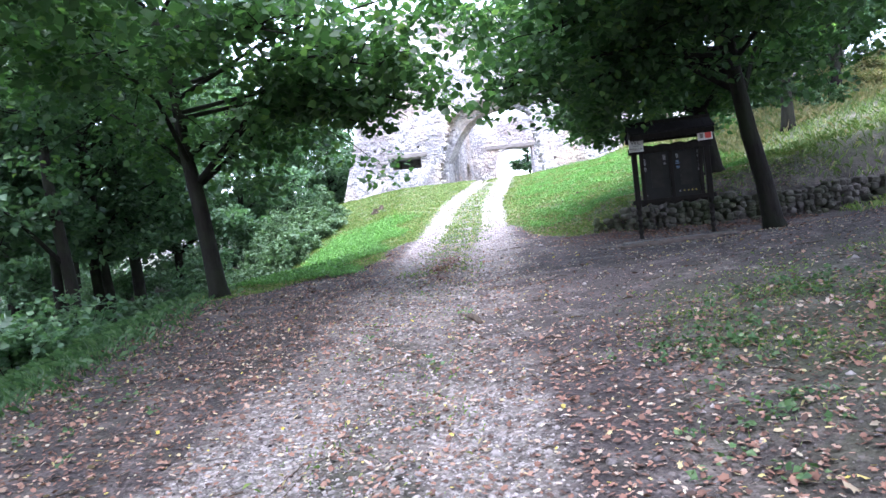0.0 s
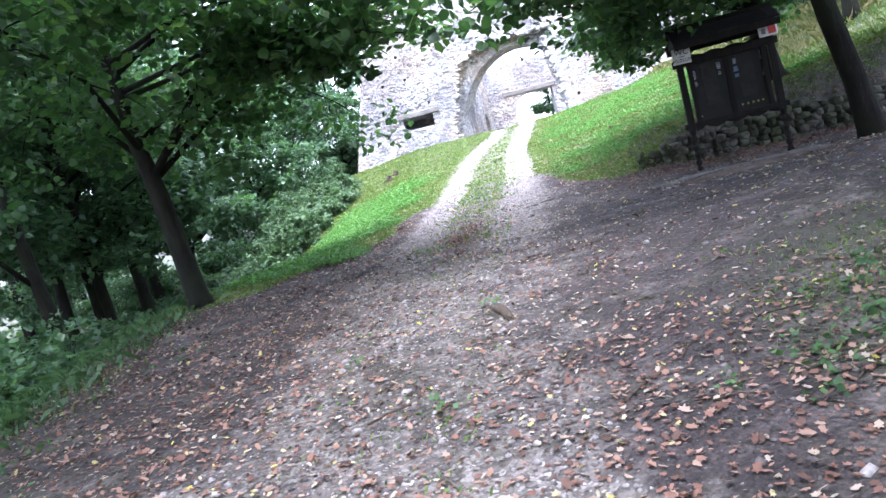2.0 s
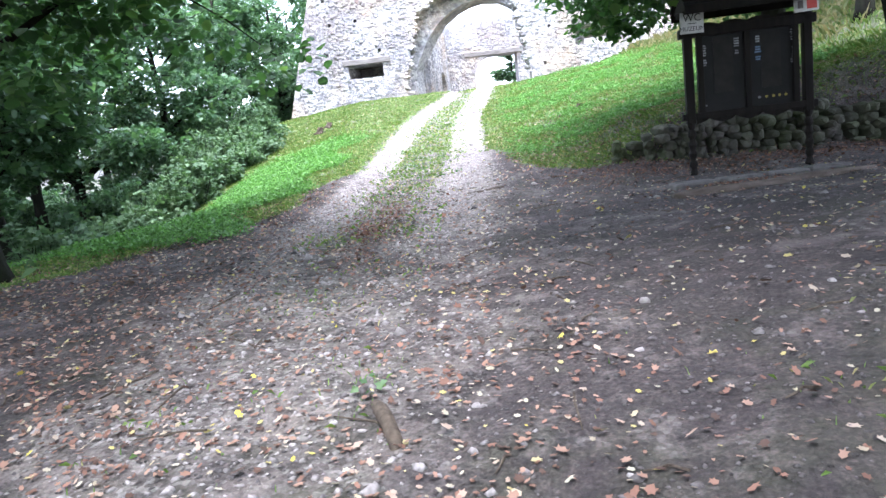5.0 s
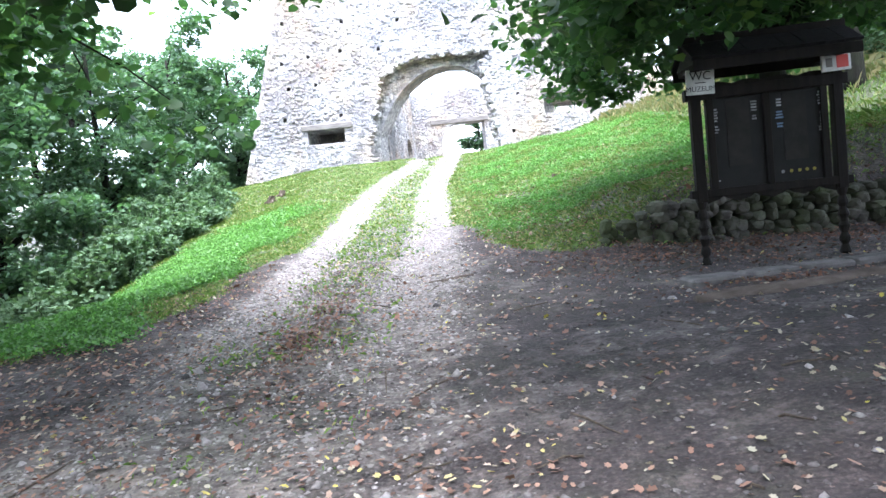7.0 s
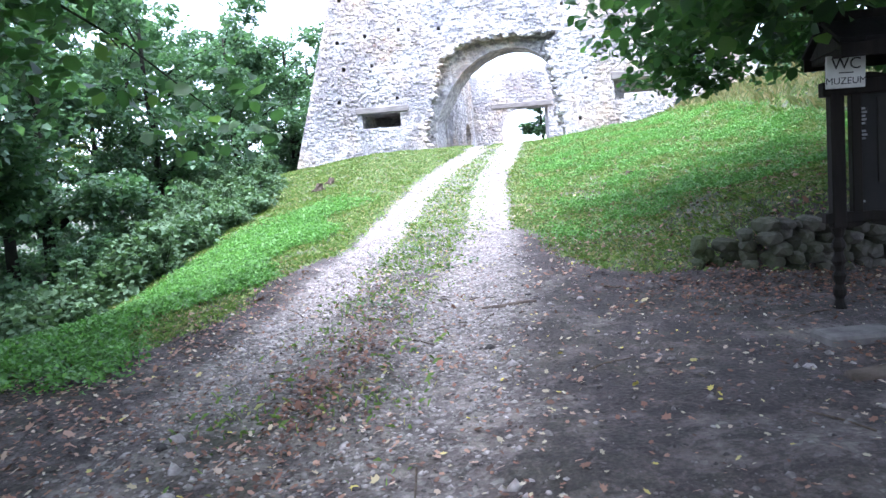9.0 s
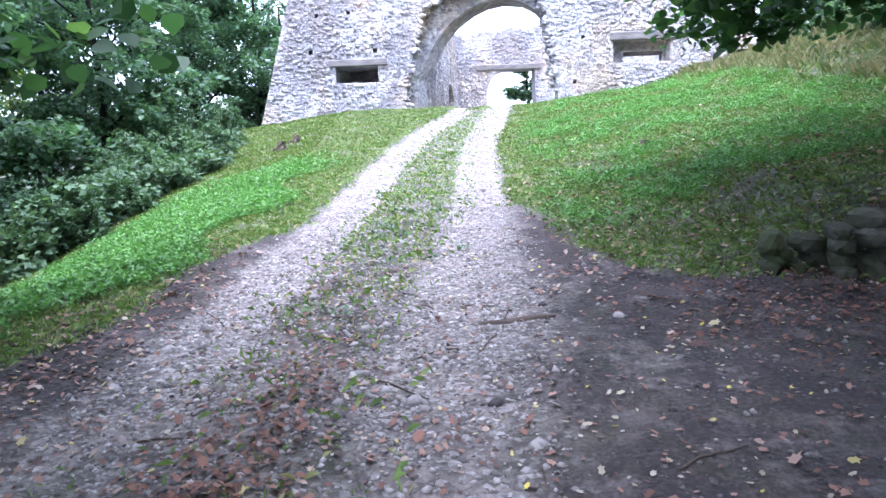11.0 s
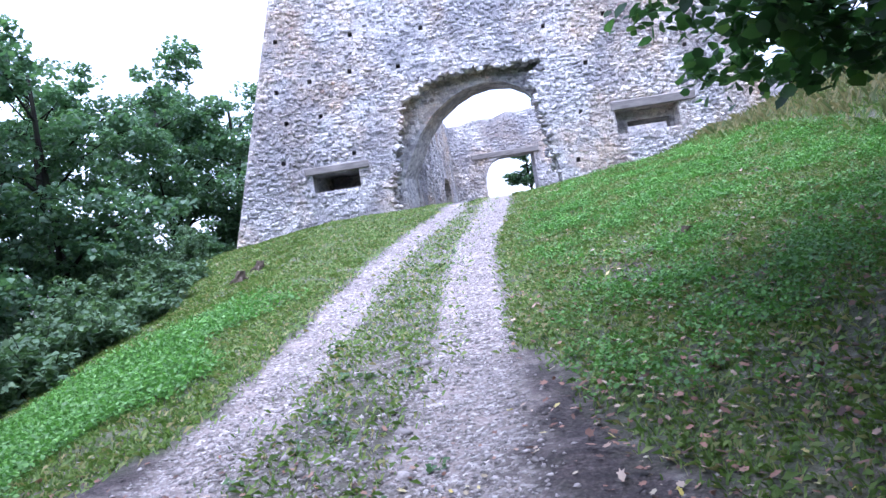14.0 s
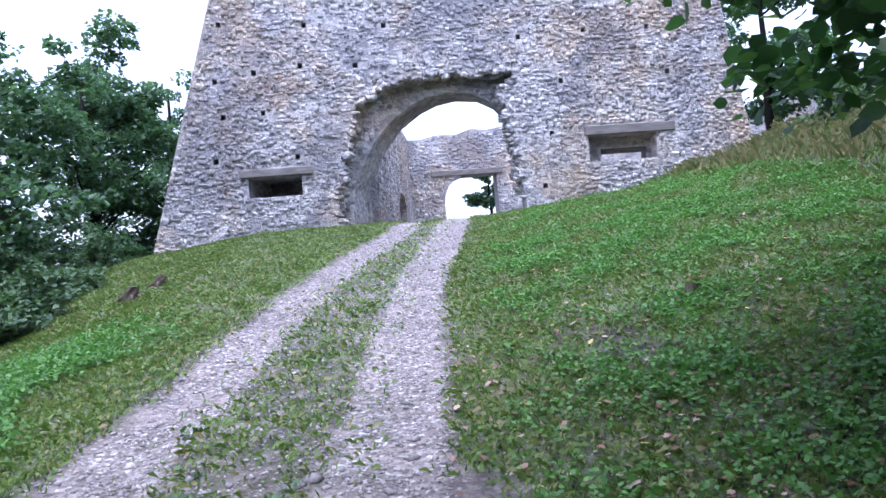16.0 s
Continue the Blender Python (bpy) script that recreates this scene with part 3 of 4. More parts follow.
for k in range(9):
    tree(-13 + 3.4 * k, -9.5 - 4 * (k % 2), behind.uniform(11, 14), .2, .8, 3.6, "unseen tall tree added behind the camera to block low light", 210 + k, 40, .3, 150, (0, 0), M_LEAF_FAR, name="wood_tree", sink=.2)
wood = [(-9.6, 19.0, 12, .2, (.3, 0)), (-8.7, 18.2, 11.5, .16, (-.6, .2)), (-9.0, 20.6, 12, .2, (-.4, .1)), (-7.6, 14.2, 11, .16, (-.4, 0)), (-10.5, 15.0, 12, .2, (.4, 0)),
        (-12.5, 22.5, 13, .2, (0, 0)), (-12.8, 11.0, 12, .2, (0, .3)), (-13.5, 17.5, 13, .21, (.2, 0)), (-16, 25.5, 14, .22, (0, 0)), (-10.2, 27.0, 11.5, .18, (.3, 0)),
        (-13.2, 30.0, 12.5, .2, (0, 0)), (-8.6, 31.5, 10.0, .16, (-.2, 0)), (-17.5, 33.0, 14, .22, (0, 0)), (-11.5, 36.0, 12, .2, (.2, 0)), (-7.8, 38.0, 10, .17, (0, 0)), (-15, 40.0, 13, .2, (0, 0)),
        (-21, 28.0, 14, .22, (0, 0)), (-20, 20.0, 14, .22, (0, 0)), (-22, 38.0, 14, .22, (0, 0)), (-10, 44.0, 11.5, .2, (0, 0)), (-5.8, 41.0, 9.0, .16, (0, 0)), (-6.2, 49.0, 10, .17, (0, 0))]
for k, (x, y, hgt, g, ln) in enumerate(wood):
    far = y > 24
    tree(x, y, hgt, g, 1.2 if far else 3.7, 3.4 if far else 3.3, "tall tree of the dense dark wood below the path", 40 + k, 72 if far else 60, .18 if far else .19, 210, ln, M_LEAF_LIGHT if k == 15 else M_LEAF_FAR, name="wood_tree", sink=.2)
far_rng = random.Random(123)
for k in range(16):
    tree(-26 - far_rng.uniform(0, 10), -4 + k * 4.2, far_rng.uniform(13, 17), .24, 1.0, 4.6, "tall tree in the depth of the wood", 140 + k, 40, .34, 130, (0, 0), M_LEAF_FAR, name="wood_tree", sink=.3)
for k, (x, y, hgt, r) in enumerate([(16.5, 38, 9, 3.2), (20.5, 33, 9, 3.5), (17.5, 27.5, 8, 3.0), (24, 27, 9, 3.4), (14.2, 22.5, 8.5, 3.0), (20, 20, 9, 3.2), (13, 12, 10, 3.6)]):
    tree(x, y, hgt, .18, .9, r, "bushy tree on top of the grassy slope", 80 + k, 66, .2, 150, (0, 0), M_LEAF_FAR, name="slope_tree", sink=.2)
tree(8.5, 54, 5.6, .1, .3, 1.7, "young tree behind the courtyard gate", 95, 90, .16, 150, (0, 0), M_LEAF_FAR, name="courtyard_tree", sink=.2)

# ---------- notice board ----------
KX0, KX1, KY0, KY1 = 4.12, 5.46, 12.98, 12.76
kz = float(level(4.7, 12.8)) + .04
board = tagged(new("notice_board"), "black-stained wooden notice board with a small gabled roof", "notice board")
board.location = ((KX0 + KX1) / 2, (KY0 + KY1) / 2, kz)
board.rotation_euler = (0, 0, math.atan2(KY1 - KY0, KX1 - KX0))
hw = math.hypot(KX1 - KX0, KY1 - KY0) / 2
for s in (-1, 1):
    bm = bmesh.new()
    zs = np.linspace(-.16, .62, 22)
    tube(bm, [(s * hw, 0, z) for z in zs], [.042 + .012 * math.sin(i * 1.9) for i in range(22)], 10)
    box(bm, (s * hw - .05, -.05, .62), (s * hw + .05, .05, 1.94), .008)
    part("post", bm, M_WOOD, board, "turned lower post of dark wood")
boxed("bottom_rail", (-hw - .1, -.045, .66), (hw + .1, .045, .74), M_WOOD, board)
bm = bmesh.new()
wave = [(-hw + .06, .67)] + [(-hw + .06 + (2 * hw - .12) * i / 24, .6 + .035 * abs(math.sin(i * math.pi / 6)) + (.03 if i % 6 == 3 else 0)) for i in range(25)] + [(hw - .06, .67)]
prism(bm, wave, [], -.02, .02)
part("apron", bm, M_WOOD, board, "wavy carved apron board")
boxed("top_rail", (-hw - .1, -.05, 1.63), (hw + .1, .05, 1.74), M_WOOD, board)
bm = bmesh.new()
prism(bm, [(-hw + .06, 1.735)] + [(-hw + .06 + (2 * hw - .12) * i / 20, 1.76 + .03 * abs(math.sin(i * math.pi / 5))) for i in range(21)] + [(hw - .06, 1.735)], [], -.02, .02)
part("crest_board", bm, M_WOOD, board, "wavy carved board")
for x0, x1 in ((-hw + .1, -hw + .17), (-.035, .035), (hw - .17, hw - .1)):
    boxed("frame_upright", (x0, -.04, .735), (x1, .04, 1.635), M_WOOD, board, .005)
for s in (-1, 1):
    a, b = (-hw + .17, -.035) if s < 0 else (.035, hw - .17)
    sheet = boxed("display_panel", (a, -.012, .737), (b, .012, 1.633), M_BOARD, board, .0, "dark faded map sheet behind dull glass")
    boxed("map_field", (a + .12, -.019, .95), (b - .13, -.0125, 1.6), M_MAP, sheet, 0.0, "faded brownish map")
rp = random.Random(8)
for x, z, w, hh, mt in ((-.50, 1.45, .07, .14, M_PAPER), (-.50, 1.3, .07, .1, M_PAPER), (-.12, 1.5, .07, .12, M_PAPER), (-.12, 1.38, .05, .08, M_PAPER), (.12, 1.5, .07, .1, M_PAPER), (.12, 1.38, .08, .1, M_BLUEPAPER), (.12, 1.28, .08, .07, M_BLUEPAPER),
                        (.52, 1.5, .07, .16, M_PAPER), (.53, 1.3, .06, .16, M_PAPER), (.54, 1.12, .06, .12, M_PAPER), (.5, 1.2, .03, .08, M_PAPER), (-.5, .8, .035, .03, M_PAPER)):
    for r in range(max(1, int(hh / .028))):
        zz = z + hh / 2 - r * .028
        ww = w * rp.uniform(.6, 1)
        boxed("text_line", (x - ww / 2, -.0235, zz - .009), (x + ww / 2, -.0195, zz + .008), mt, board, 0.0)
for i, x in enumerate((.12, .2, .28, .35, .42)):
    bm = bmesh.new()
    bmesh.ops.create_cone(bm, cap_ends=True, segments=10, radius1=.017, radius2=.017, depth=.004, matrix=Matrix.Translation((x, -.0222, .84)) @ Matrix.Rotation(math.pi / 2, 4, 'X'))
    part("badge", bm, M_YELLOW if i else M_PAPER, board)
# gabled roof of boards with a ridge
for s in (-1, 1):
    roof = None
    for i in range(9):
        a = -hw - .1 + (2 * hw + .2) * i / 9
        b = -hw - .1 + (2 * hw + .2) * (i + 1) / 9 - .004
        bm = bmesh.new()
        dz = rp.uniform(0, .008)
        vs = [bm.verts.new(c) for c in ((a, 0, 2.17 + dz), (b, 0, 2.17 + dz), (b, s * .36, 1.97 + dz), (a, s * .36, 1.97 + dz), (a, 0, 2.2 + dz), (b, 0, 2.2 + dz), (b, s * .37, 1.995 + dz), (a, s * .37, 1.995 + dz))]
        for q in ((0, 1, 2, 3), (7, 6, 5, 4), (0, 4, 5, 1), (1, 5, 6, 2), (2, 6, 7, 3), (3, 7, 4, 0)):
            bm.faces.new([vs[k] for k in q])
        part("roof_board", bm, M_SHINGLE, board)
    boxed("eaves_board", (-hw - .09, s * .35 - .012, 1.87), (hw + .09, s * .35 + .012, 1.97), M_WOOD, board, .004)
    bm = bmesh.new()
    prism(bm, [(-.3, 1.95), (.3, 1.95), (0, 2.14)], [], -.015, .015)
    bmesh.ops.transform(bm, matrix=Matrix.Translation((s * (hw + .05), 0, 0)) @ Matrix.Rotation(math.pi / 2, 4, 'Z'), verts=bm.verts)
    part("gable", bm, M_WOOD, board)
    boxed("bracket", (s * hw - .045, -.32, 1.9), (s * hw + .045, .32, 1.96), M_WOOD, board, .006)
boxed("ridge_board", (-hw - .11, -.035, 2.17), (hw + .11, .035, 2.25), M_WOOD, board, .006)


def sign(name, x, z, w, hh, label, tilt=0.0):
    s = tagged(new(name), label, "sign")
    s.parent = None
    s.matrix_world = Matrix.Translation(board.location) @ Matrix.Rotation(board.rotation_euler.z, 4, 'Z') @ Matrix.Translation((x, -.075, z)) @ Matrix.Rotation(tilt, 4, 'Y')
    boxed("plate", (-w / 2, -.008, -hh / 2), (w / 2, .02, hh / 2), M_SIGN, s, .003)
    return s


def words(text, x, z, size, parent):
    cu = bpy.data.curves.new("lettering", 'FONT')
    cu.body, cu.size, cu.align_x, cu.align_y, cu.extrude = text, size, 'CENTER', 'CENTER', .001
    ob = new("lettering", cu)
    ob.data.materials.append(M_INK)
    ob.parent = parent
    ob.location, ob.rotation_euler = (x, -.0095, z), (math.pi / 2, 0, 0)


wc = sign("direction_sign", -hw + .05, 1.8, .27, .24, "small white hand-lettered sign fixed to the notice board", .03)
words("WC", 0, .055, .12, wc)
words("MUZEUM", 0, -.07, .07, wc)
boxed("rule", (-.05, -.0115, -.012), (.05, -.0085, -.004), M_INK, wc, 0.0)
rs = sign("picture_sign", hw - .02, 1.84, .27, .17, "small white sign with a red square under the roof", -.02)
boxed("red_field", (.0, -.012, -.06), (.11, -.0085, .06), M_RED, rs, 0.0)
boxed("grey_mark", (-.1, -.012, -.045), (-.04, -.0085, .04), M_BEAM, rs, 0.0)

# ---------- stones ----------
def boulder_mesh(seed, rough=.18, sub=1):
    r = random.Random(seed)
    bm = bmesh.new()
    bmesh.ops.create_icosphere(bm, subdivisions=sub, radius=.5)
    for v in bm.verts:
        m = max(abs(c) for c in v.co)
        v.co = v.co * (.5 / m) * .45 + v.co * .55
        v.co *= 1 + r.uniform(-rough, rough)
    me = bpy.data.meshes.new("stone")
    bm.to_mesh(me)
    bm.free()
    return me


STONES = [boulder_mesh(s, sub=2, rough=.09) for s in range(8)]
for me in STONES:
    me.materials.append(M_WALLSTONE)
low_wall = tagged(new("low_stone_wall"), "low dry-stone retaining wall of rough dark stones", "stone wall", kind="structure")
rw = random.Random(21)
x = 3.62
while x < 9.6:
    wy = np.interp(x, [3.8, 4.2, 9.6], [14.75, 14.35, 13.9])
    base = float(level(x, wy - .15)) - .05
    z = base
    goal = base + np.interp(x, [3.8, 4.3, 9], [.3, .56, .62])
    w = rw.uniform(.1, .21)
    while z < goal - .05:
        hh = rw.uniform(.08, .15)
        ob = new("stone", rw.choice(STONES))
        ob.parent = low_wall
        ob.location = (x + w / 2 + rw.uniform(-.06, .06), wy + rw.uniform(-.05, .05) + (z - base) * .12, z + hh / 2)
        ob.scale = (w * rw.uniform(.95, 1.15), rw.uniform(.28, .36), hh * 1.32)
        ob.rotation_euler = (rw.uniform(-.15, .15), rw.uniform(-.18, .18), rw.uniform(-.3, .3))
        z += hh
    x += w
slab = tagged(new("stone_step"), "flat worn stone slab sunk before the notice board", "stone slab")
for i in range(4):
    x0 = 3.55 + i * .52
    zz = float(level(x0 + .25, 12.3))
    boxed("slab", (x0, 12.13 + rw.uniform(-.03, .03), zz - .08), (x0 + .5, 12.38 + rw.uniform(-.03, .03), zz + .05), M_SLAB, slab, .02)
log = tagged(new("timber_edge"), "half-buried weathered timber lying on the earth", "timber")
bm = bmesh.new()
tube(bm, [(3.25 + i * .35, 11.45 + .03 * math.sin(i * 2), float(level(3.25 + i * .35, 11.45)) + .012) for i in range(7)], [.05, .06, .06, .055, .06, .055, .04], 8, .08, rw)
part("beam", bm, M_PLANK, log, smooth=True)
pl = tagged(new("plank"), "thin weathered plank lying across the wheel track", "plank")
bm = bmesh.new()
tube(bm, [(1.36 + i * .13, 14.1 - .01 * i, float(ground_z(1.36 + i * .13, 14.1)) + .004) for i in range(5)], [.014, .022, .024, .02, .012], 7, .15, rw)
part("board", bm, M_PLANK, pl)
rt = tagged(new("tree_root"), "bare curved root rising out of the path", "root")
bm = bmesh.new()
tube(bm, [(.33, 7.9, .28), (.35, 7.82, .345), (.38, 7.7, .37), (.42, 7.55, .365), (.45, 7.42, .33), (.46, 7.33, .25)], [.02, .03, .035, .036, .033, .02], 8, .1, rw)
part("root", bm, M_ROOT, rt, smooth=True)


def stump(x, y, r, hh, label, seed):
    q = random.Random(seed)
    s = tagged(new("tree_stump"), label, "stump")
    zz = float(level(x, y))
    bm = bmesh.new()
    tube(bm, [(x, y, zz - .1), (x, y, zz + .03), (x + .02, y, zz + hh * .6), (x + .03, y, zz + hh)], [r * 1.5, r * 1.15, r, r * .9], 9, .2, q)
    part("stump", bm, M_ROOT, s)
    for k in range(4):
        an = k * 1.6 + q.uniform(-.3, .3)
        bm = bmesh.new()
        tube(bm, [(x + math.cos(an) * r * .7, y + math.sin(an) * r * .7, zz + hh * .35), (x + math.cos(an) * r * 1.9, y + math.sin(an) * r * 1.9, zz + .02), (x + math.cos(an) * r * 2.6, y + math.sin(an) * r * 2.6, zz - .05)], [r * .35, r * .25, r * .1], 6)
        part("root", bm, M_ROOT, s)


stump(4.56, 20.2, .07, .14, "small rotten tree stump in the grass", 3)
stump(-1.95, 24.9, .09, .2, "rotten stump at the edge of the bushes", 5)
stump(-1.75, 25.6, .08, .17, "rotten stump at the edge of the bushes", 6)


# ---------- bushes and undergrowth ----------
def bush(x, y, r, hh, label, seed, mat, per=40, size=.1, clumps=26):
    """A bush of many stems from one root, with leaves along them."""
    q, rng = random.Random(seed), np.random.default_rng(seed)
    b = tagged(new("bush"), label, "bush", "bushes along the slope")
    z0 = float(ground_z(x, y)) - .03
    b.location = (x, y, z0)
    bm, centres = bmesh.new(), []
    for k in range(clumps // 3 + 1):
        an, ro = q.uniform(0, 6.28), r * math.sqrt(q.random())
        tip = Vector((math.cos(an) * ro, math.sin(an) * ro, hh * q.uniform(.55, 1.1) * (1.1 - .5 * ro / r)))
        root = Vector((tip.x * .35, tip.y * .35, -.02))
        m = root.lerp(tip, .5) + Vector((q.uniform(-.06, .06), q.uniform(-.06, .06), .08))
        tube(bm, [root, m, tip], [.012, .009, .004], 4)
        for _ in range(3):
            centres.append(root.lerp(tip, q.uniform(.25, 1.0)))
    part("stalk", bm, M_BARK, b)
    centres = np.array(centres)
    v, f = leaf_cloud(centres, rng.uniform(.14, .3, len(centres)) * (r / .7), per, size, rng, .1)
    stuff("leaves", v, f, mat, b)
    return b


qb = random.Random(31)
n = 0
for y in np.arange(13.6, 31.5, .62):
    edge = np.interp(y, [13, 15, 20, 24.5, 31], [-5.6, -4.7, -3.8, -3.1, -4.6])
    for k in range(3):
        n += 1
        bush(edge - .5 - k * .95 + qb.uniform(-.35, .35), y + qb.uniform(-.3, .3), qb.uniform(.5, .8), qb.choice((.6, .75, .9, 1.1, 1.5)) * (1.2 if k else .8), "leafy grey-green bush at the edge of the slope", 300 + n, M_BUSH, 36, .11, 27)
for k in range(115):
    x, y = qb.uniform(-24, -6.8), qb.uniform(-2, 46)
    bush(x, y, qb.uniform(.9, 1.6), qb.uniform(.9, 2.2), "dark undergrowth bush in the wood", 500 + k, M_LEAF_FAR, 40, .15, 36)
for k in range(48):
    x, y = qb.uniform(11.5, 20), qb.uniform(20, 37)
    if x < 14.2 and y > 29.5:
        continue
    bush(x, y, qb.uniform(.5, .9), qb.uniform(.5, 1.1), "scrubby bush on the grassy slope", 600 + k, M_BUSH if k % 3 else M_STRAW, 40, .1, 27)


for k in range(14):
    bush(qb.uniform(-9.5, -5.6), 33 + k * .9, qb.uniform(1.2, 1.7), qb.uniform(2.0, 3.4), "dark undergrowth bush beside the tower", 700 + k, M_LEAF_FAR, 60, .16, 42)


def on_ground(n, x0, x1, y0, y1, weight, rng):
    """Places on the ground, thinned out by a weight."""
    out = np.zeros((0, 2))
    while len(out) < n:
        p = np.stack([rng.uniform(x0, x1, 3 * n), rng.uniform(y0, y1, 3 * n)], 1)
        w = weight(p[:, 0], p[:, 1])
        out = np.concatenate([out, p[rng.random(3 * n) < w]])
        if w.max() <= 0.001:
            break
    out = out[:n]
    return np.column_stack([out, ground_z(out[:, 0], out[:, 1])])


def closeness(y, far=0.15):
    return np.interp(y, [0, 10, 20, 33], [1, .8, .45, far])


def blotch(x, y, s=1.0):
    return .5 + .5 * np.sin(1.7 * x / s + 1.3 * np.sin(1.1 * y / s)) * np.sin(1.9 * y / s + 1.5 * np.sin(1.4 * x / s))


def blades(p, hgt, wid, rng, bend=.5):
    n = len(p)
    an = rng.uniform(0, 6.283, n)
    d = np.stack([np.cos(an), np.sin(an), np.zeros(n)], 1)
    s = np.stack([-np.sin(an), np.cos(an), np.zeros(n)], 1)
    hh = (hgt * rng.uniform(.45, 1.25, n))[:, None]
    up = np.array([0, 0, 1.0])
    w = wid * rng.uniform(.7, 1.3, (n, 1))
    b = bend * rng.uniform(.2, 1.3, (n, 1))
    p = p - up * .01
    v = np.stack([p - s * w, p + s * w, p + d * hh * b * .5 + up * hh * .6 + s * w * .8, p + d * hh * b * 1.1 + up * hh * (1 - .45 * b)], 1).reshape(-1, 3)
    k = np.arange(n)[:, None] * 4
    f = np.concatenate([k + np.array([[0, 1, 2]]), k + np.array([[0, 2, 3]])])
    return v, f


def flat_leaves(p, size, rng, lift=.012, curl=.3):
    """Fallen leaves: lobed five-point blades, tilted and curled."""
    n = len(p)
    an = rng.uniform(0, 6.283, n)
    tilt = rng.normal(0, .28, (n, 2))
    s = size * np.exp(rng.normal(0, .25, n))
    shape = np.array([(0, -.5, 0), (.42, -.22, .3), (.3, .12, .15), (.48, .35, .4), (.12, .34, .1), (0, .6, .2), (-.14, .34, .1), (-.46, .3, .35), (-.3, .1, .15), (-.4, -.24, .3)])
    c, si = np.cos(an)[:, None], np.sin(an)[:, None]
    sx = shape[None, :, 0] * rng.uniform(.6, 1.05, (n, 1))
    x = (sx * c - shape[None, :, 1] * si) * s[:, None]
    y = (sx * si + shape[None, :, 1] * c) * s[:, None]
    z = shape[None, :, 2] * curl * s[:, None] * rng.normal(.3, 1, (n, 1)) + x * tilt[:, :1] + y * tilt[:, 1:]
    z = z - z.min(axis=1, keepdims=True) + .002
    v = np.stack([p[:, :1] + x, p[:, 1:2] + y, p[:, 2:3] + z + lift * rng.random((n, 1))], -1).reshape(-1, 3)
    k = np.arange(n)[:, None] * 10
    f = np.concatenate([k + np.array([t]) for t in ((0, 1, 2), (2, 3, 4), (4, 5, 6), (6, 7, 8), (8, 9, 0), (0, 2, 4), (0, 4, 6), (0, 6, 8))])
    return v, f


def pebbles(p, size, rng, spread_=.5):
    n = len(p)
    base = np.array([(1, 0, 0), (.3, .95, 0), (-.8, .6, 0), (-.8, -.6, 0), (.3, -.95, 0), (.35, .1, .62), (-.3, -.15, .7), (0, 0, -.5)])
    j = base[None] * (1 + rng.uniform(-.28, .28, (n, 8, 3)))
    s = (size * np.exp(rng.normal(0, spread_, n)))[:, None, None]
    an = rng.uniform(0, 6.283, n)
    c, si = np.cos(an)[:, None], np.sin(an)[:, None]
    x, y = j[..., 0] * c - j[..., 1] * .75 * si, j[..., 0] * si + j[..., 1] * .75 * c
    v = p[:, None, :] + np.stack([x, y, j[..., 2] * rng.uniform(.5, 1.0, (n, 1))], -1) * s
    k = np.arange(n)[:, None] * 8
    tris = [(0, 1, 5), (1, 2, 6), (1, 6, 5), (2, 3, 6), (3, 4, 6), (4, 5, 6), (4, 0, 5), (1, 0, 7), (2, 1, 7), (3, 2, 7), (4, 3, 7), (0, 4, 7)]
    f = np.concatenate([k + np.array([t]) for t in tris])
    return v.reshape(-1, 3), f


rg = np.random.default_rng(77)


def lay(name, vf, mat, label, category):
    tagged(stuff(name, vf[0], vf[1], mat), label, category, kind="stuff")


def litter_w(x, y):
    shade = 1 - .97 * smooth_step(15.2, 17.5, y + .25 * np.clip(-x, 0, 6))
    return np.clip(shade * (1 - .7 * smooth_step(.8, 2.0, x) * smooth_step(4.5, 7.5, y)) * (1 - .6 * track_mask(x, y)) * np.where(x < -.6, 1.0, np.where(y < 6.5, .75, .3) + .5 * blotch(x, y, .5)) * (1 - .9 * wood_mask(x, y)) * closeness(y), 0, 1)


lay("leaf_litter", flat_leaves(on_ground(56000, -6, 8, .5, 17, litter_w, rg), .034, rg), M_FALLEN, "brown and russet fallen leaves strewn on the earth", "leaf litter")
lay("pale_leaves", flat_leaves(on_ground(4200, -4.5, 6, .8, 16, lambda x, y: closeness(y) * (.4 + .6 * blotch(x, y)), rg), .029, rg), M_PALE, "pale and yellow fallen leaves on the path", "leaf litter")
lay("scattered_leaves", flat_leaves(on_ground(2600, 1.8, 8, 14.5, 23, lambda x, y: smooth_step(.3, 1.0, x - np.interp(y, TRACK_Y, RIGHT_X)) * (1 - .8 * smooth_step(16, 22, y)) * (.2 + .8 * blotch(x, y)), rg) + np.array([0, 0, .02]), .045, rg), M_FALLEN, "dry fallen leaves caught in the short grass", "leaf litter")
lay("gravel", pebbles(on_ground(44000, -3, 5, .8, 30, lambda x, y: np.clip(track_mask(x, y) * 1.1 + .12 * between_mask(x, y), 0, 1) * closeness(y, .6) * np.interp(y, [0, 4, 6, 11, 14], [.9, .7, .22, .45, 1]), rg), .0125, rg, .4), M_GRAVEL, "pale crushed gravel in the wheel tracks", "gravel")
lay("soil_grit", pebbles(on_ground(30000, -4, 7, .8, 15.5, lambda x, y: (1 - .7 * track_mask(x, y)) * closeness(y) * (.3 + .7 * blotch(x, y, .8)) * (x > -2.5), rg), .0095, rg, .5), M_WALLSTONE_FINE, "dark grit and small stones in the bare earth", "gravel")
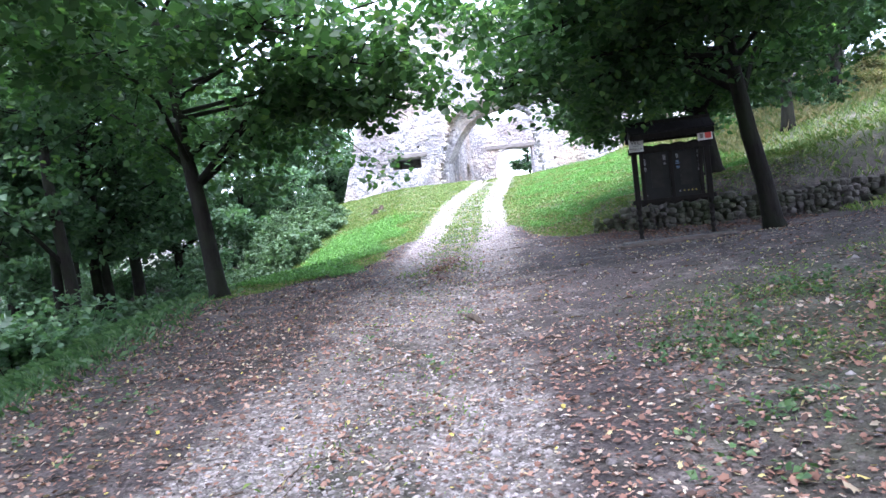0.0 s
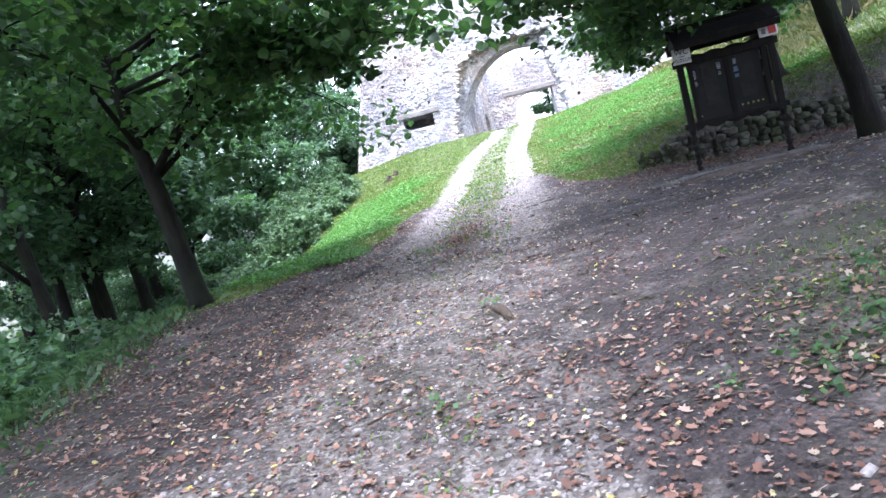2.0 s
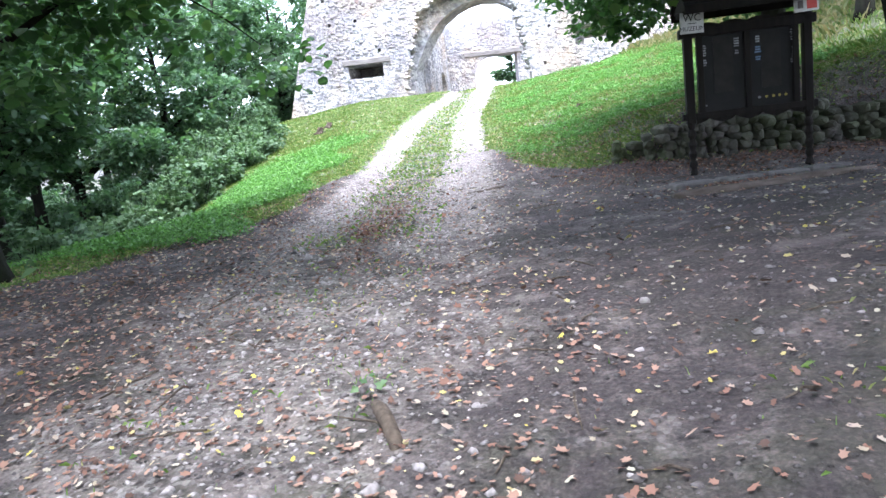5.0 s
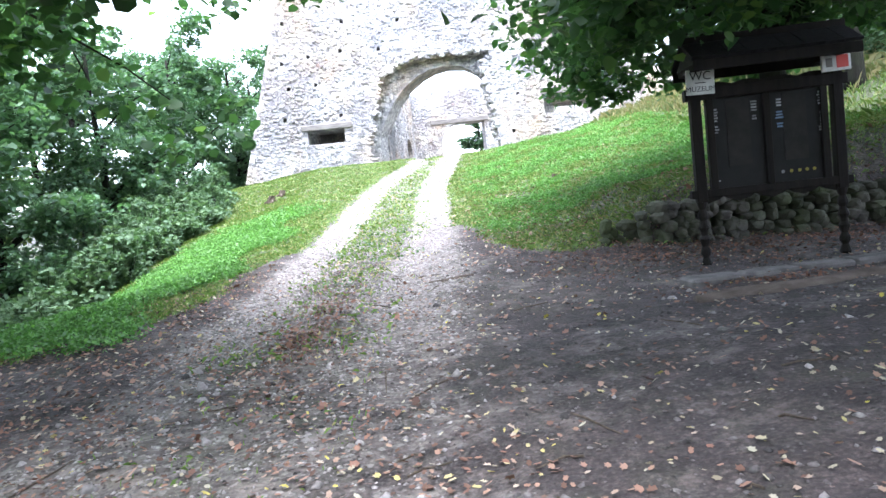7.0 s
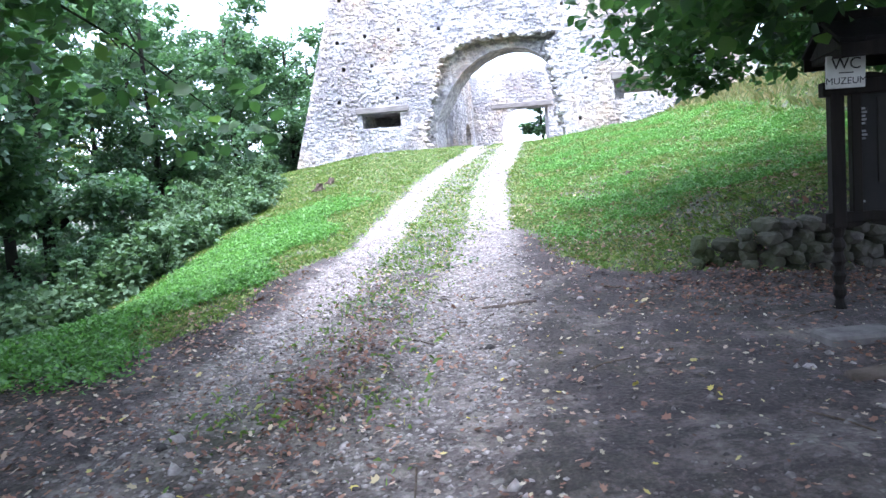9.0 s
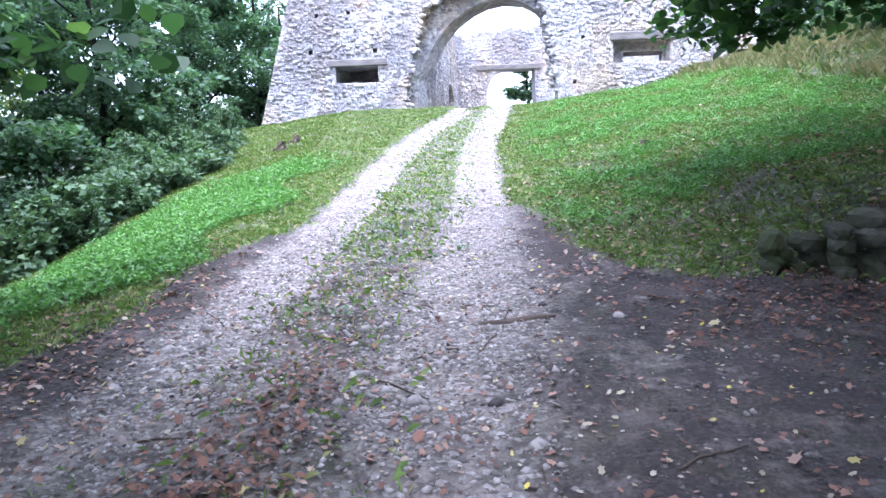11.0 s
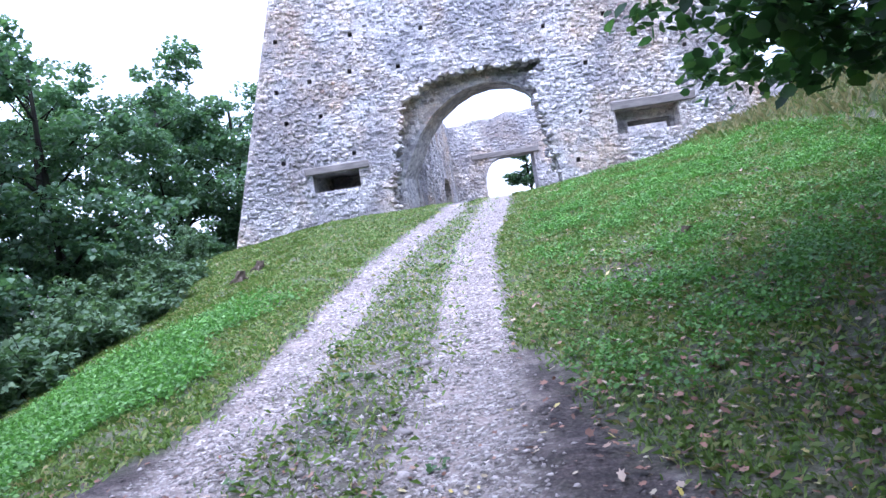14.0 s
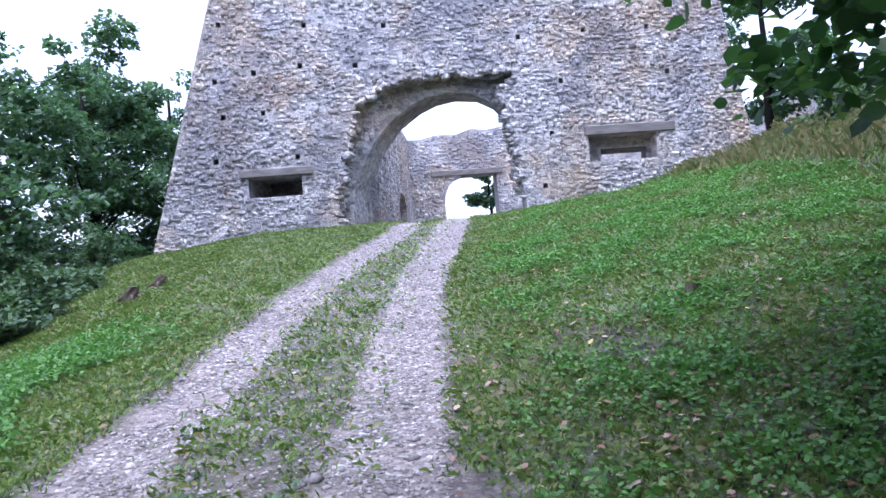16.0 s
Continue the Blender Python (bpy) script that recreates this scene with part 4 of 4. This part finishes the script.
lay("path_stones", pebbles(on_ground(4600, -2.5, 4.5, 1, 28, lambda x, y: np.clip(.5 * track_mask(x, y) + .9 * between_mask(x, y) * np.exp(-((y - 14.5) / 2.5) ** 2) + .15 * between_mask(x, y) + .05 * (x > 1), 0, 1) * closeness(y, .9) * np.interp(y, [0, 4, 6, 11, 14], [.6, .5, .3, .6, 1]), rg), .019, rg, .42), M_GRAVEL, "loose grey stones lying on the path", "stones")


def drift(x, y):
    """Leaves blown together: along the strip between the tracks, at the foot of the low wall and by the slab."""
    strip = np.exp(-((x - .5 * (np.interp(y, TRACK_Y, LEFT_X) + np.interp(y, TRACK_Y, RIGHT_X))) / .2) ** 2 - ((y - 12.3) / 1.1) ** 2)
    foot = .6 * smooth_step(1.9, 4.0, x) * np.exp(-((y - 13.9) / .7) ** 2)
    return np.clip(strip + foot + .7 * np.exp(-((x - 4.2) / .7) ** 2 - ((y - 11.85) / .16) ** 2), 0, 1)


lay("drifted_leaves", flat_leaves(on_ground(5200, -2, 8, 9, 16, drift, rg), .033, rg, .03), M_RUSSET, "russet dry leaves blown together in heaps", "leaf litter")


def lawn(x, y):
    g = grass_mask(x, y) * (1 - track_mask(x, y))
    return np.clip(g, 0, 1) * (.3 + .7 * blotch(x, y, .45))


lay("grass", blades(on_ground(330000, -6.5, 9, 11.5, 32, lambda x, y: lawn(x, y) * np.interp(y, [12, 20, 32], [.9, 1, .6]), rg), .068, .007, rg, 1.0), M_GRASS, "short green grass on the slopes beside the path", "grass")
lay("far_grass", blades(on_ground(40000, 6, 22, 13, 40, lambda x, y: (x > 8.5) * .9 * ((x > 12.6) | (y < 31.5)), rg), .2, .009, rg, .7), M_GRASS, "tall rough grass on the upper slope", "grass")
lay("dry_grass", blades(on_ground(7500, 9, 16, 19, 31, lambda x, y: blotch(x, y, 1.2), rg), .38, .006, rg, .6), M_STRAW, "dry straw-coloured grass on the upper slope", "grass")
lay("verge_grass", blades(on_ground(16000, -8, -3.2, 1, 13, lambda x, y: smooth_step(3.4, 4.6, -x), rg), .17, .006, rg, .8), M_WEED, "long grass at the shady edge of the wood", "grass")
lay("path_grass", blades(on_ground(22000, -4, 7, .8, 15, lambda x, y: np.clip(grass_mask(x, y) * (1 - track_mask(x, y)) * blotch(x, y, .6) ** 2, 0, 1), rg), .05, .004, rg, .9), M_GRASS, "thin tufts of grass on the leaf-strewn earth", "grass")


def herb_w(x, y):
    l = np.interp(y, TRACK_Y, LEFT_X) - .7 - x
    left = smooth_step(.25, .9, l + .3 * np.sin(2.1 * y)) * (1 - smooth_step(2.6, 3.4, l)) * smooth_step(12.2, 13.2, y) * (1 - smooth_step(19.5, 23, y))
    right = .5 * smooth_step(0.6, 1.4, x - np.interp(y, TRACK_Y, RIGHT_X)) * smooth_step(15.8, 17.5, y) * (1 - smooth_step(25, 31, y)) * blotch(x, y, .7) ** 2 * (x < 9)
    return np.clip(left + right, 0, 1)


v, f = leaf_cloud(on_ground(24000, -6, 9, 12, 31, herb_w, rg) + np.array([0, 0, .07]), np.full(24000, .08), 7, .04, rg, -.25)
lay("ground_herbs", (v, f), M_HERB, "bright green low herbs covering the slope", "herbs")
c = on_ground(400, 1.2, 7, 1.0, 6.4, lambda x, y: (1 - track_mask(x, y)) * smooth_step(.9, 2.2, x) * blotch(x, y, .8) ** 2, rg)
c = np.concatenate([c, on_ground(90, -5, -1.6, 1.0, 9, lambda x, y: .5 * smooth_step(1.6, 3, -x), rg), on_ground(30, -1.5, 3, 1, 24, lambda x, y: between_mask(x, y) * (1 - track_mask(x, y)) * np.interp(y, [1, 14, 16, 24], [.25, .05, 1, 1]), rg)])
v, f = leaf_cloud(c + np.array([0, 0, .03]), np.full(len(c), .09), 13, .048, rg, -.15)
lay("weeds", (v, f), M_WEED, "small broad-leaved weeds on the ground", "weeds")
qs = random.Random(61)
bm = bmesh.new()
for k in range(170):
    x, y, an, ln = qs.uniform(-3, 6), qs.uniform(2, 14.5), qs.uniform(0, 6.28), qs.uniform(.06, .4)
    pts = [(x + math.cos(an) * ln * t, y + math.sin(an) * ln * t + .03 * math.sin(5 * t), float(ground_z(x + math.cos(an) * ln * t, y + math.sin(an) * ln * t)) + .008) for t in (0, .35, .7, 1)]
    tube(bm, pts, [.006, .006, .005, .003], 5)
tagged(part("twigs", bm, M_ROOT), "thin dry twigs lying on the earth", "twigs", kind="stuff")


# ---------- stones of the castle walls ----------
def inside(poly, x, z):
    hit = False
    for i in range(len(poly)):
        (x0, z0), (x1, z1) = poly[i - 1], poly[i]
        if (z0 > z) != (z1 > z) and x < (x1 - x0) * (z - z0) / (z1 - z0) + x0:
            hit = not hit
    return hit


def rubble(poly, holes, x0, x1, z0, z1, q, small=1.0):
    """Places of rubble stones in rough courses: centre, width, height."""
    out = []
    z = z0
    while z < z1:
        hh = q.uniform(.07, .15) * small
        x = x0 + q.uniform(-.3, 0)
        while x < x1:
            w = min(.42, q.lognormvariate(-1.88, .45)) * small
            cx, cz = x + w / 2, z + hh / 2 + .09 * math.sin(cx_wave(x, z)) + q.uniform(-.06, .06)
            ok = all(inside(poly, cx + a * w * .42, cz + b * hh * .42) for a in (-1, 1) for b in (-1, 1))
            ok = ok and not any(inside(p, cx + a * w * .5, cz + b * hh * .5) for p in holes for a in (-1, 0, 1) for b in (-1, 0, 1))
            if ok and q.random() < .66 + .26 * math.sin(.8 * x + 1.1 * math.sin(.9 * z)) * math.sin(1.2 * z + .7 * x):
                out.append((cx, cz, w, hh * (q.uniform(1.7, 2.3) if q.random() < .1 else q.uniform(.85, 1.5))))
            x += w
        z += hh
    return out


def cx_wave(x, z):
    return 1.3 * x + 1.9 * z + 1.5 * math.sin(.9 * x - .8 * z)


def stone_shape(q, w, hh, proud):
    """Corners of one stone: a rim in the wall and a smaller face in front of it (16 verts)."""
    a0 = q.uniform(0, .5)
    rim, face = [], []
    tip = q.uniform(-.25, .25) * proud
    for k in range(8):
        an = a0 + k * math.pi / 4
        c, s = math.cos(an), math.sin(an)
        g = 1 / max(abs(c), abs(s)) * .75 + .25
        j = q.uniform(.66, 1.08)
        rim.append((c * g * w * .5 * j, .006, s * g * hh * .5 * j))
        face.append((c * g * w * .5 * j * .9, -proud + tip * c + q.uniform(-.3, .3) * proud, s * g * hh * .5 * j * .86))
    return rim + face


STONE_FACES = [(k, (k + 1) % 8, 8 + (k + 1) % 8) for k in range(8)] + [(k, 8 + (k + 1) % 8, 8 + k) for k in range(8)] + [(8, 8 + k, 9 + k) for k in range(1, 7)]


def joined_stones(places, q, m=None, deep=(.004, .034)):
    v, f = [], []
    for i, (cx, cz, w, hh) in enumerate(places):
        v += [(cx + a, b, cz + c) for a, b, c in stone_shape(q, w, hh, q.uniform(*deep))]
        f += [(a + 16 * i, b + 16 * i, c + 16 * i) for a, b, c in STONE_FACES]
    v = np.array(v)
    if m is not None:
        mm = np.array(m)
        v = v @ mm[:3, :3].T + mm[:3, 3]
    return v, f


qm = random.Random(90)
gaps = [LOOP_L, LOOP_R, [(-1.64, 4.6), (.28, 4.6), (.28, 4.85), (-1.64, 4.85)], [(7.48, 5.1), (10.04, 5.1), (10.04, 5.4), (7.48, 5.4)]] + [hole(x, z, .08) for x, z in PUTLOGS]
places = rubble(outline, gaps, -4.3, 12.6, 2.2, 11.0, qm, .82)
near_gate = [p for p in places if -.2 < p[0] < 7.4 and 2.9 < p[1] < 5.4][:300]
taken = set(near_gate)
rest = [p for p in places if p not in taken]
v, f = joined_stones(rest, qm, Matrix.Translation((0, 32.0, 0)))
tagged(stuff("rubble_stones", v, f, M_RUBBLE, castle), kind="stuff")
chips = rubble(outline, gaps, -4.3, 12.6, 2.4, 11.0, qm, .55)
v, f = joined_stones(chips, qm, Matrix.Translation((0, 32.0, 0)), (.001, .008))
tagged(stuff("rubble_chips", v, f, M_RUBBLE, castle), kind="stuff")
shapes = []
for k in range(14):
    w, hh = qm.uniform(.8, 1.2), qm.uniform(.9, 1.1)
    me = raw_mesh("stone", stone_shape(qm, w, hh, 1.0), STONE_FACES)
    me.materials.append(M_RUBBLE)
    shapes.append(me)
for cx, cz, w, hh in near_gate:
    ob = new("stone", qm.choice(shapes))
    ob.parent = castle
    ob.location, ob.scale = (cx, 31.999, cz), (w, qm.uniform(.005, .03), hh)
# the recessed ring round the arch and the courtyard walls
places = rubble(back, [], 2.6, 12, 2.9, 8.4, qm, 1.15)
v, f = joined_stones(places, qm, Matrix.Translation((0, 48.0, 0)))
tagged(stuff("rubble_stones", v, f, M_RUBBLE, court), kind="stuff")
places = rubble([(0, 2.5), (14.4, 2.5), (14.4, 8.0), (11, 8.05), (6, 8.2), (0, 8.2)], [[(8.1, 3.4), (8.1, 4.5), (8.9, 5.05), (10.5, 5.05), (11.3, 4.5), (11.3, 3.4)]], 0, 14.4, 2.9, 8.2, qm, 1.1)
v, f = joined_stones(places, qm, turn)
tagged(stuff("rubble_stones", v, f, M_RUBBLE, court), kind="stuff")
ring = [p for p in rubble([(.75, 2.9), (5.9, 2.9), (5.9, 7.2), (.75, 7.2)], [GATE_INNER], .75, 5.9, 3.0, 7.1, qm, .9) if inside(GATE_OUTER, p[0], p[1])]
v, f = joined_stones(ring, qm, Matrix.Translation((0, 32.553, 0)))
tagged(stuff("ring_stones", v, f, M_RUBBLE, castle), kind="stuff")
# broken stones along the ragged edge of the gate opening
EDGE_STONES = [boulder_mesh(400 + k, .16, 1) for k in range(8)]
for me in EDGE_STONES:
    me.materials.append(M_RUBBLE)
edge_line = [p for p in GATE_OUTER if p[1] > 2.9]
for k in range(290):
    (x0, z0), (x1, z1) = edge_line[k % (len(edge_line) - 1)], edge_line[k % (len(edge_line) - 1) + 1]
    t = qm.random()
    ob = new("stone", qm.choice(EDGE_STONES))
    ob.parent = castle
    ob.location = (x0 + (x1 - x0) * t + qm.uniform(-.05, .05), 32.04 + .46 * (k % 3) / 2 + qm.uniform(-.03, .05), z0 + (z1 - z0) * t + qm.uniform(-.04, .06))
    ob.scale = (qm.uniform(.14, .34), qm.uniform(.16, .3), qm.uniform(.09, .18))
    ob.rotation_euler = (qm.uniform(-.3, .3), qm.uniform(-.3, .3), qm.uniform(-.4, .4))
